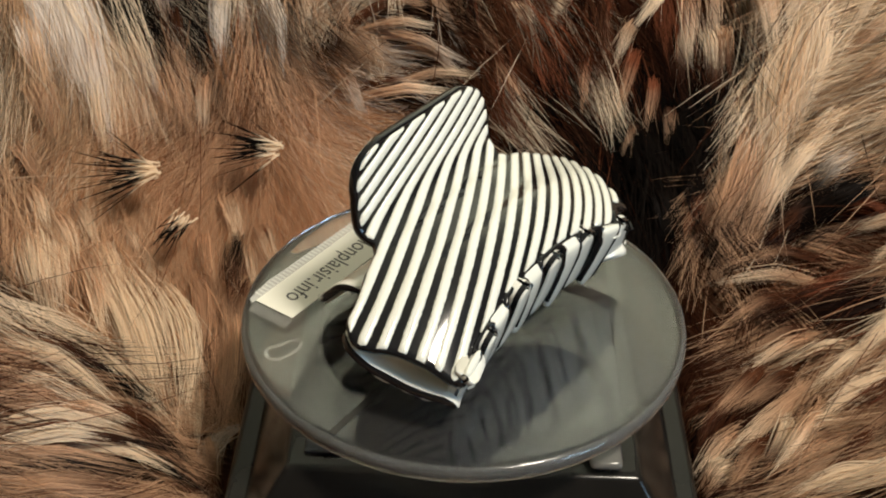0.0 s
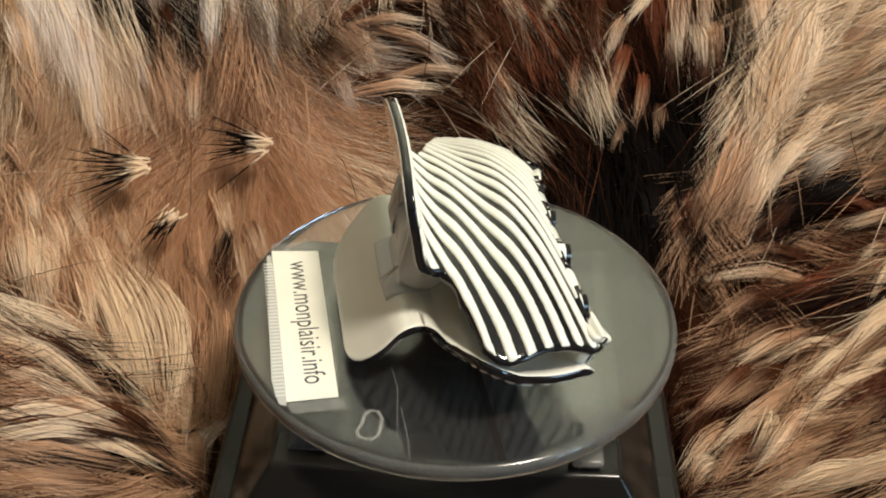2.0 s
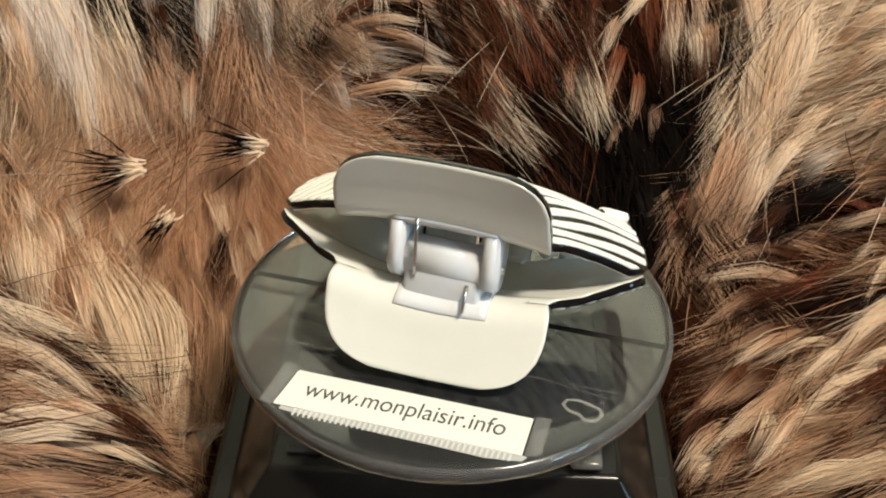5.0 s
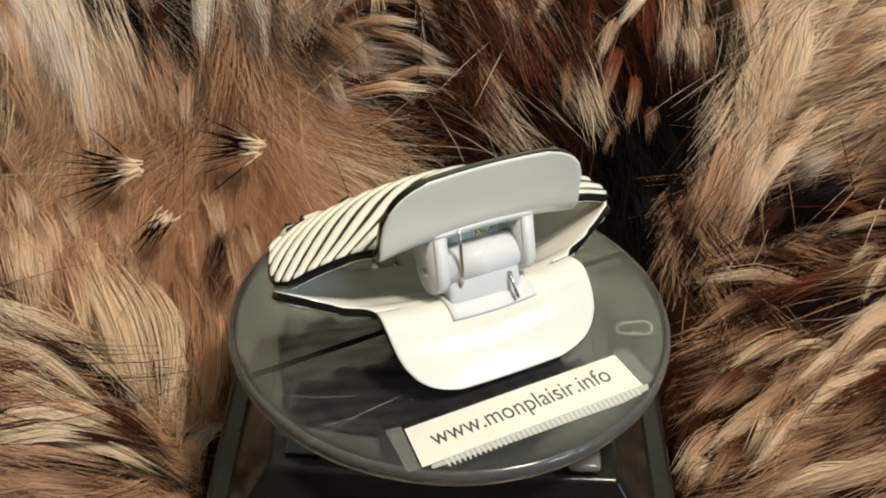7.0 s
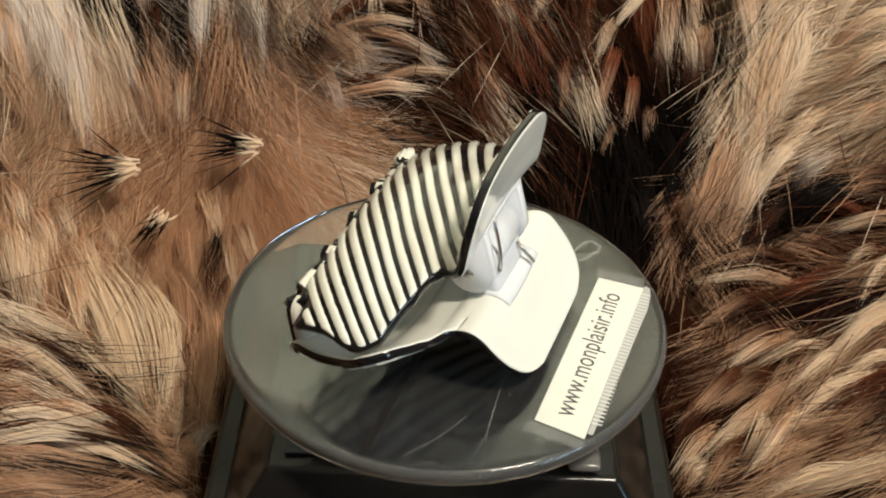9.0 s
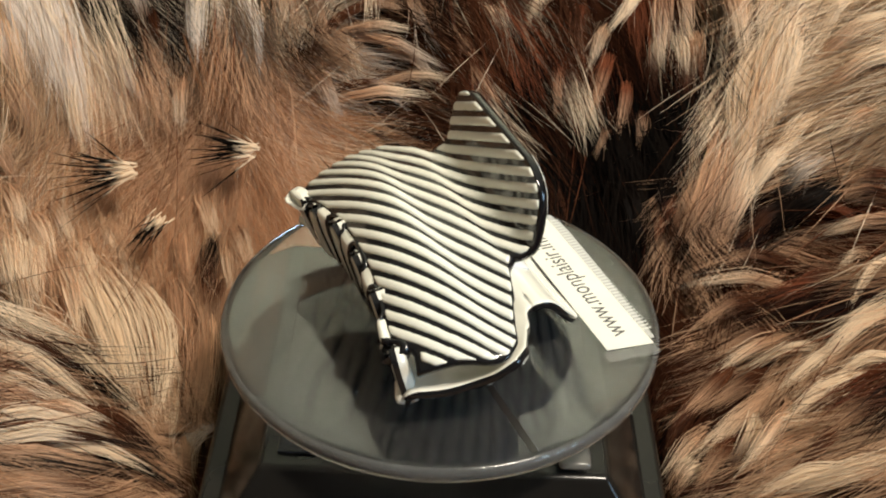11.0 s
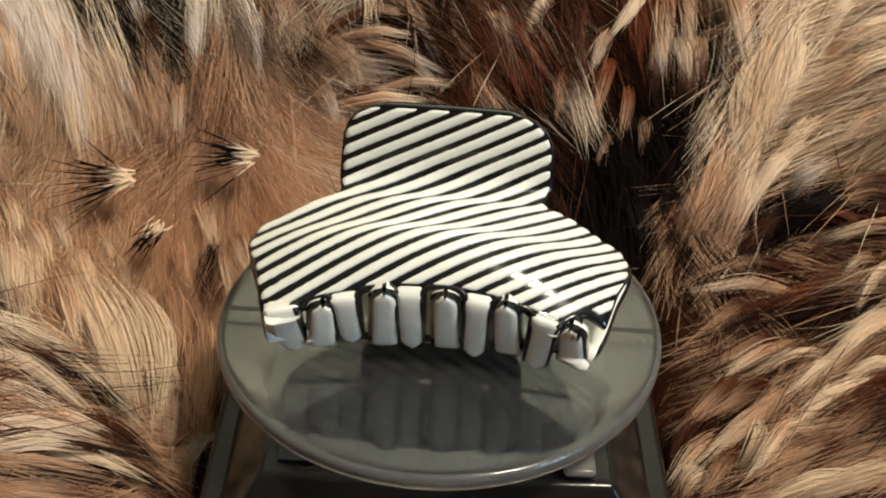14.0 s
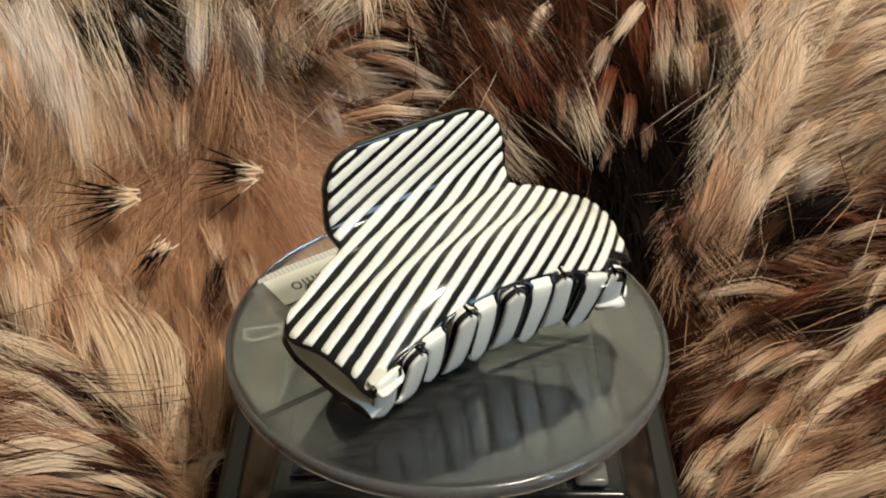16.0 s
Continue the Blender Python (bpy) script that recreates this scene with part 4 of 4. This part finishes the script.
tress(0.0701, 0.0240, -0.0443, 0.0606, 0.0096, -0.0518, 0.0024, BROWN, BROWN, -0.03)
tress(0.0711, 0.0134, -0.0465, 0.0580, -0.0009, -0.0535, 0.0045, TAN, CREAM, -0.05)
tress(0.0667, 0.0021, -0.0476, 0.0589, -0.0049, -0.0529, 0.0038, CREAM, TAN, 0.05)
tress(0.0775, 0.0064, -0.0435, 0.0643, -0.0107, -0.0465, 0.0029, BROWN, TAN, -0.07)
tress(0.1123, 0.0018, -0.0233, 0.0920, -0.0045, -0.0344, 0.0038, BROWN, TAN, -0.09)
tress(0.1004, -0.0013, -0.0311, 0.0854, -0.0130, -0.0375, 0.0029, BROWN, BROWN, 0.05)
tress(0.1097, -0.0151, -0.0242, 0.0816, -0.0150, -0.0395, 0.0031, CREAM, CREAM, 0.25)
tress(0.0978, -0.0133, -0.0326, 0.0775, -0.0159, -0.0403, 0.0026, CREAM, CREAM, -0.02)
tress(0.1081, -0.0204, -0.0273, 0.0850, -0.0172, -0.0388, 0.0031, TAN, CREAM, -0.06)
tress(0.1201, 0.0597, -0.0220, 0.1102, 0.0562, -0.0260, 0.0020, TAN, CREAM, -0.12)
tress(0.1244, 0.0564, -0.0196, 0.1091, 0.0374, -0.0270, 0.0010, CREAM, CREAM, -0.13)
tress(-0.1221, 0.0672, -0.0133, -0.1140, 0.0516, -0.0193, 0.0049, TAN, CREAM, 0.05)
tress(-0.1168, 0.0617, -0.0189, -0.1057, 0.0463, -0.0247, 0.0042, TAN, CREAM, 0.09)
tress(-0.1109, 0.0686, -0.0196, -0.1027, 0.0574, -0.0269, 0.0033, TAN, CREAM, 0.00)
tress(-0.0940, 0.0665, -0.0291, -0.0860, 0.0487, -0.0355, 0.0030, ORANGE, CREAM, 0.03)
tress(-0.1205, 0.0509, -0.0191, -0.1111, 0.0283, -0.0243, 0.0041, CREAM, CREAM, 0.01)
tress(-0.1030, 0.0465, -0.0266, -0.0940, 0.0255, -0.0327, 0.0035, TAN, CREAM, 0.01)
tress(-0.0916, 0.0502, -0.0329, -0.0814, 0.0314, -0.0411, 0.0041, TAN, CREAM, -0.15)
tress(-0.1255, 0.0742, -0.0041, -0.1180, 0.0680, -0.0156, 0.0040, TAN, TAN, -0.05)
tress(-0.0989, 0.0681, -0.0265, -0.0899, 0.0572, -0.0322, 0.0017, TAN, CREAM, 0.01)
tress(-0.0814, 0.0433, -0.0390, -0.0702, 0.0183, -0.0450, 0.0031, TAN, CREAM, -0.08)
tress(-0.0750, 0.0683, -0.0297, -0.0703, 0.0518, -0.0372, 0.0033, ORANGE, TAN, -0.05)
tress(-0.0618, 0.0662, -0.0317, -0.0592, 0.0559, -0.0401, 0.0026, TAN, CREAM, -0.08)
tress(-0.0720, 0.0360, -0.0446, -0.0660, 0.0181, -0.0487, 0.0028, TAN, CREAM, -0.03)
tress(0.1086, 0.0549, -0.0286, 0.0820, 0.0485, -0.0367, 0.0033, RUST, BROWN, 0.09)
tress(0.1132, 0.0570, -0.0261, 0.0940, 0.0492, -0.0327, 0.0029, BROWN, RUST, -0.04)


def pelt_z(x, y):
    """Height of the skin: flat under the base, rising behind it and at its sides."""
    x, y = np.asarray(x, float), np.asarray(y, float)
    z = -0.062 + 0.8 * np.maximum(0, y - 0.062) + 0.55 * np.maximum(0, np.abs(x) - 0.080)
    return z


def fur():
    rng = np.random.default_rng(11)
    lx = np.array([k[0] for k in LOCKS])
    ly = np.array([k[1] for k in LOCKS])
    lh = np.radians([k[2] for k in LOCKS])
    lr = np.array([k[3] for k in LOCKS])
    lroot = np.array([k[4] for k in LOCKS])
    ltip = np.array([k[5] for k in LOCKS])
    llen = np.array([k[6] for k in LOCKS])
    llift = np.array([k[7] for k in LOCKS])

    def choose(x, y, sharp=1.0):
        """The lock that each place belongs to, drawn by nearness."""
        d2 = ((x[:, None] - lx) ** 2 + (y[:, None] - ly) ** 2) / (lr * 0.8) ** 2
        g = -d2 * sharp + rng.gumbel(size=d2.shape) * 0.24
        return np.argmax(g, 1)

    def mixed(x, y, values):
        d2 = ((x[:, None] - lx) ** 2 + (y[:, None] - ly) ** 2) / (lr * 1.1) ** 2
        w = np.exp(-np.minimum(d2 - d2.min(1, keepdims=True), 60))
        return (w[:, :, None] * values).sum(1) / w.sum(1, keepdims=True)

    # the skin
    xs, ys = np.linspace(-0.26, 0.26, 121), np.linspace(-0.22, 0.28, 121)
    gx, gy = np.meshgrid(xs, ys)
    gx, gy = gx.ravel(), gy.ravel()
    gz = pelt_z(gx, gy) + 0.002 * np.sin(gx * 70) * np.cos(gy * 55)
    verts = np.stack([gx, gy, gz], 1)
    faces = [(j * 121 + i, j * 121 + i + 1, j * 121 + i + 122, j * 121 + i + 121) for j in range(120) for i in range(120)]
    tone = mixed(gx, gy, lroot) * 0.75
    skin = mesh_ob("fur_throw", verts, faces, FUR)
    col = skin.data.color_attributes.new("tint", "FLOAT_COLOR", "POINT")
    col.data.foreach_set("color", np.concatenate([tone, np.ones((len(tone), 1))], 1).astype(np.float32).ravel())
    tagged(skin, "long-haired fur throw in cream, tan, rust and black", "fur throw")

    def strands(name, P, C, width, label):
        """Tapered ribbons along the lines P, tinted C."""
        m, steps = P.shape[:2]
        tang = np.diff(P, axis=1, append=P[:, -1:] * 2 - P[:, -2:-1])
        tang /= np.linalg.norm(tang, axis=2, keepdims=True) + 1e-12
        nrm = np.array([0, -0.55, 0.83]) + rng.normal(0, 0.2, (m, 1, 3))
        side = np.cross(tang, nrm)
        side /= np.linalg.norm(side, axis=2, keepdims=True) + 1e-12
        wd = (width * rng.uniform(0.6, 1.3, m))[:, None, None] * np.array([0.8, 1.0, 0.95, 0.75, 0.5, 0.12])[None, :, None]
        V = np.concatenate([P - side * wd / 2, P + side * wd / 2], 2).reshape(m * steps * 2, 3)
        C = np.repeat(C, 2, axis=1).reshape(m * steps * 2, 3)
        C = C * np.minimum(1, 0.90 / np.maximum(C.max(1, keepdims=True), 1e-6))
        base = (np.arange(m) * steps * 2)[:, None, None]
        seg = (np.arange(steps - 1) * 2)[None, :, None]
        F = (base + seg + np.array([0, 1, 3, 2])[None, None, :]).reshape(-1, 4)
        me = bpy.data.meshes.new(name)
        me.vertices.add(len(V))
        me.vertices.foreach_set("co", V.astype(np.float32).ravel())
        me.loops.add(F.size)
        me.loops.foreach_set("vertex_index", F.astype(np.int32).ravel())
        me.polygons.add(len(F))
        me.polygons.foreach_set("loop_start", np.arange(0, F.size, 4, dtype=np.int32))
        me.polygons.foreach_set("loop_total", np.full(len(F), 4, dtype=np.int32))
        me.polygons.foreach_set("use_smooth", np.ones(len(F), dtype=bool))
        me.update(calc_edges=True)
        col = me.color_attributes.new("tint", "FLOAT_COLOR", "POINT")
        col.data.foreach_set("color", np.concatenate([C, np.ones((len(C), 1))], 1).astype(np.float32).ravel())
        me.materials.append(FUR)
        ob = new(name, me)
        ob.parent = skin
        return tagged(ob, label, kind="stuff")

    # clumps: hair that lies together shares its shade and its bend
    CL = 1100
    cx, cy = rng.uniform(-0.18, 0.18, CL), rng.uniform(-0.06, 0.22, CL)
    cflow = mixed(cx, cy, np.stack([np.cos(lh), np.sin(lh)], 1))
    cflow /= np.linalg.norm(cflow, axis=1, keepdims=True)
    clight = np.exp(rng.normal(-0.1, 0.46, CL))
    cturn, cbend = rng.normal(0, 0.12, CL), rng.normal(0, 0.16, CL)
    cpale, cdeep = rng.uniform(size=CL) < 0.16, rng.uniform(size=CL) < 0.30
    clight = np.where(cdeep, clight * 0.55, clight * 1.12)

    def clump_of(x, y):
        dx, dy = x[:, None] - cx, y[:, None] - cy
        along, across = dx * cflow[:, 0] + dy * cflow[:, 1], dy * cflow[:, 0] - dx * cflow[:, 1]
        return np.argmin((along * 0.35) ** 2 + across ** 2, 1)

    # the hair, in tufts
    def hair(name, tufts, per, x0, x1, y0, y1, width, grow=1.0, tone=1.0, dark=0.0, ruffled=0.0):
        x = rng.uniform(x0, x1, tufts)
        y = rng.uniform(y0, y1, tufts)
        n = len(x)
        k = choose(x, y)
        flow = mixed(x, y, np.stack([np.cos(lh), np.sin(lh)], 1))
        head = np.arctan2(flow[:, 1], flow[:, 0]) + rng.normal(0, 0.04, n)
        cl = clump_of(x, y)
        head = head + cturn[cl]
        length = llen[k] * rng.uniform(0.7, 1.3, n) * grow
        lift = llift[k] * rng.uniform(0.6, 1.5, n)
        bend = cbend[cl] + rng.normal(0, 0.04, n)
        # the lock lies round its middle, so the roots start behind it
        x, y = x - np.cos(head) * length * 0.55, y - np.sin(head) * length * 0.55
        # behind the plate the coat is short, fine underfur of one even shade
        soft = np.exp(-((x + 0.072) / 0.042) ** 2 - ((y - 0.100) / 0.022) ** 2)
        light = np.minimum(clight[cl], 1.35) * rng.uniform(0.8, 1.2, n) * tone
        light = light * 0.92 * (1 - 0.8 * soft) + 1.05 * tone * 0.8 * soft
        root_c, tip_c = lroot[k], ltip[k]
        swap = cpale[cl]
        root_c = np.where(swap[:, None], ltip[k], root_c)
        tip_c = np.where(cdeep[cl][:, None], lroot[k], tip_c)
        # the deep clumps are browner
        warm = np.where(cdeep[cl][:, None], np.array((1.0, 0.82, 0.68)), 1.0)
        root_c, tip_c = root_c * warm, tip_c * warm
        # some tufts are dark guard hairs
        guard = (rng.uniform(size=n) < dark * (1 - soft))[:, None]
        root_c, tip_c = np.where(guard, np.array(RUST), root_c), np.where(guard, np.array(BROWN), tip_c)
        # strands of each tuft
        rep = lambda a: np.repeat(a, per, axis=0)
        m = n * per
        spread = rep(length) * 0.075
        rx, ry = rep(x) + rng.normal(0, 1, m) * spread, rep(y) + rng.normal(0, 1, m) * spread
        tx, ty = rng.normal(0, 0.22, m) * spread, rng.normal(0, 0.22, m) * spread
        hd = rep(head) + rng.normal(0, 1, m) * (0.035 + 0.16 * rep(soft) + ruffled)
        ln = rep(length) * rng.uniform(0.7, 1.08, m)
        lf = rep(lift) * rng.uniform(0.8, 1.2, m)
        bd = rep(bend) + rng.normal(0, 0.05, m)
        stray = rng.uniform(size=m) < 0.014
        hd = np.where(stray, hd + rng.normal(0, 0.7, m), hd)
        lf = np.where(stray, lf * 1.6, lf)
        steps = 6
        ts = np.linspace(0, 1, steps)
        P = np.zeros((m, steps, 3))
        px, py = rx.copy(), ry.copy()
        base_z = pelt_z(rx, ry) - 0.002
        for i, t in enumerate(ts):
            a = hd + bd * (t - 0.3) * 2
            if i:
                px = px + np.cos(a) * ln * (ts[1])
                py = py + np.sin(a) * ln * (ts[1])
            P[:, i, 0] = px + (rep(x) - rx + tx) * t * 0.85
            P[:, i, 1] = py + (rep(y) - ry + ty) * t * 0.85
            ground = pelt_z(P[:, i, 0], P[:, i, 1])
            rise = lf * ln * (1.5 * t - 0.95 * t * t)
            P[:, i, 2] = np.maximum(base_z * (1 - t) + ground * t, ground * 0.5 + base_z * 0.5) + rise
        # hair stays out of the turntable
        inside = ((np.abs(P[:, :, 0]) < 0.0575) & (np.abs(P[:, :, 1]) < 0.0575) & (P[:, :, 2] > -0.075)).any(1)
        over = ((np.hypot(P[:, :, 0], P[:, :, 1]) < 0.056) & (P[:, :, 2] > -0.012)).any(1)
        good = ~(inside | over)
        P, m = P[good], int(good.sum())
        c0, c1 = rep(root_c)[good], rep(tip_c)[good]
        br = (rep(light)[good] * rng.uniform(0.92, 1.08, m))[:, None, None]
        mixw = np.clip((ts - 0.32) / 0.5, 0, 1)[None, :, None] ** 1.3
        C = (c0[:, None, :] * (1 - mixw) + c1[:, None, :] * mixw) * br
        strands(name, P, C, width * (1 - 0.5 * rep(soft)[good]), "long soft hair of the fur throw")

    def tresses():
        lines, tints = [], []
        ts = np.linspace(0, 1, 6)
        for x0, y0, z0, x1, y1, z1, w, root, tip, bend in TRESSES:
            n = int(26 + w * 19000)
            dx, dy = x1 - x0, y1 - y0
            span = math.hypot(dx, dy)
            px, py = -dy / span, dx / span
            groups = 4 + int(w * 1500)
            g = rng.integers(0, groups, n)
            middle = (rng.uniform(-0.5, 0.5, groups) * w)[g]
            off = rng.normal(0, 1, n) * (0.10 * w + 0.00035)
            shade = np.exp(rng.normal(0.05, 0.24, groups))[g] * rng.uniform(0.75, 1.2, n)
            ends = rng.uniform(0.80, 1.08, groups)[g] * rng.uniform(0.72, 1.06, n)
            begins = rng.uniform(-0.30, 0.15, n)
            tt = begins[:, None] + (ends - begins)[:, None] * ts
            swell = np.interp(tt, [0, 0.35, 1], [0.8, 1.0, 0.6])
            side = middle[:, None] * swell + off[:, None] * (1 - 0.35 * tt) + (bend + rng.normal(0, 0.05, n))[:, None] * span * 2 * tt * (1 - tt)
            # a few hairs stray from the rest
            loose = np.where(rng.uniform(size=n) < 0.10, rng.normal(0, 0.22, n), 0.0)
            side = side + loose[:, None] * span * tt * tt
            P = np.zeros((n, 6, 3))
            P[:, :, 0] = x0 + dx * tt + px * side
            P[:, :, 1] = y0 + dy * tt + py * side
            P[:, :, 2] = z0 + (z1 - z0) * tt + np.interp(tt, [-0.30, 0.0, 0.45, 1.05], [-0.006, -0.001, 0.003, 0.0005]) + rng.normal(0, 0.0009, n)[:, None]
            blend = np.clip((tt - 0.35) / 0.45, 0, 1)[:, :, None]
            lines.append(P)
            tints.append((np.array(root) * (1 - blend) + np.array(tip) * blend) * shade[:, None, None])
        P, C = np.concatenate(lines), np.concatenate(tints)
        inside = ((np.abs(P[:, :, 0]) < 0.0575) & (np.abs(P[:, :, 1]) < 0.0575) & (P[:, :, 2] > -0.075)).any(1)
        over = ((np.hypot(P[:, :, 0], P[:, :, 1]) < 0.056) & (P[:, :, 2] > -0.012)).any(1)
        good = ~(inside | over)
        strands("tress_hair", P[good], C[good], 0.00020, "long tapering tresses of cream, tan and black hair")

    def dark_tuft(x, y, z, heading, length, count):
        """A pale knot of hair that fans out into dark tips."""
        a = radians(heading) + rng.normal(0, 0.27, count)
        ln = length * rng.uniform(0.55, 1.1, count)
        ts = np.linspace(0, 1, 6)
        up = rng.normal(0.0, 0.16, count)
        P = np.zeros((count, 6, 3))
        root = rng.normal(0, 0.0011, (count, 3))
        P[:, :, 0] = x + root[:, :1] + np.cos(a)[:, None] * ln[:, None] * ts
        P[:, :, 1] = y + root[:, 1:2] + np.sin(a)[:, None] * ln[:, None] * ts
        P[:, :, 2] = z + root[:, 2:] + (up[:, None] + 0.45 * np.sin(a)[:, None]) * ln[:, None] * ts
        mixw = np.clip((ts - 0.22) / 0.12, 0, 1)[None, :, None]
        C = np.array(CREAM) * (1 - mixw) + np.array(BLACK) * 0.6 * mixw + np.zeros((count, 6, 3))
        strands("dark_tuft", P, C, 0.00046, "pale knot of hair with dark spiky tips")

    dark_tuft(-0.0860, 0.0667, -0.0074, -174, 0.0215, 46)
    dark_tuft(-0.0537, 0.0770, -0.0056, -180, 0.0175, 44)
    dark_tuft(-0.0784, 0.0588, -0.0177, -120, 0.0105, 26)
    tresses()
    hair("fur_hair", 3700, 54, -0.17, 0.17, -0.05, 0.21, 0.00033)
    hair("down_hair", 1500, 26, -0.125, -0.03, 0.062, 0.125, 0.00013, 0.95, 1.3, 0.0, 0.55)
    hair("guard_hair", 1100, 3, -0.17, 0.17, -0.05, 0.21, 0.00026, 1.3, 1.0, 0.4)


def fur_material():
    m = bpy.data.materials.new("fur")
    m.use_nodes = True
    nt = m.node_tree
    b = nt.nodes["Principled BSDF"]
    at = nt.nodes.new("ShaderNodeVertexColor")
    at.layer_name = "tint"
    nt.links.new(at.outputs["Color"], b.inputs["Base Color"])
    b.inputs["Roughness"].default_value = 0.5
    b.inputs["Specular IOR Level"].default_value = 0.07
    # hair lets light through
    tr = nt.nodes.new("ShaderNodeBsdfTranslucent")
    nt.links.new(at.outputs["Color"], tr.inputs["Color"])
    mix = nt.nodes.new("ShaderNodeMixShader")
    mix.inputs["Fac"].default_value = 0.35
    nt.links.new(b.outputs["BSDF"], mix.inputs[1])
    nt.links.new(tr.outputs["BSDF"], mix.inputs[2])
    nt.links.new(mix.outputs["Shader"], nt.nodes["Material Output"].inputs["Surface"])
    return m


FUR = fur_material()
fur()


# ---- what moves ----
def motions():
    def sway(t):
        """The plate runs a little out of true on its spindle."""
        return float(np.interp(t, [0, 2, 7, 9, 12, 14, 16], [-0.0007, 0.0010, 0.0006, -0.0002, 0.0006, -0.0003, -0.0005]))

    walk(disc, [(t, pose(sway(t), 0, 0, 0, 0, a)) for t, a in TURN])
    walk(clip, [(t, pose(sway(t), 0, 0, 0, 0, a + YAW)) for t, a in TURN])


motions()
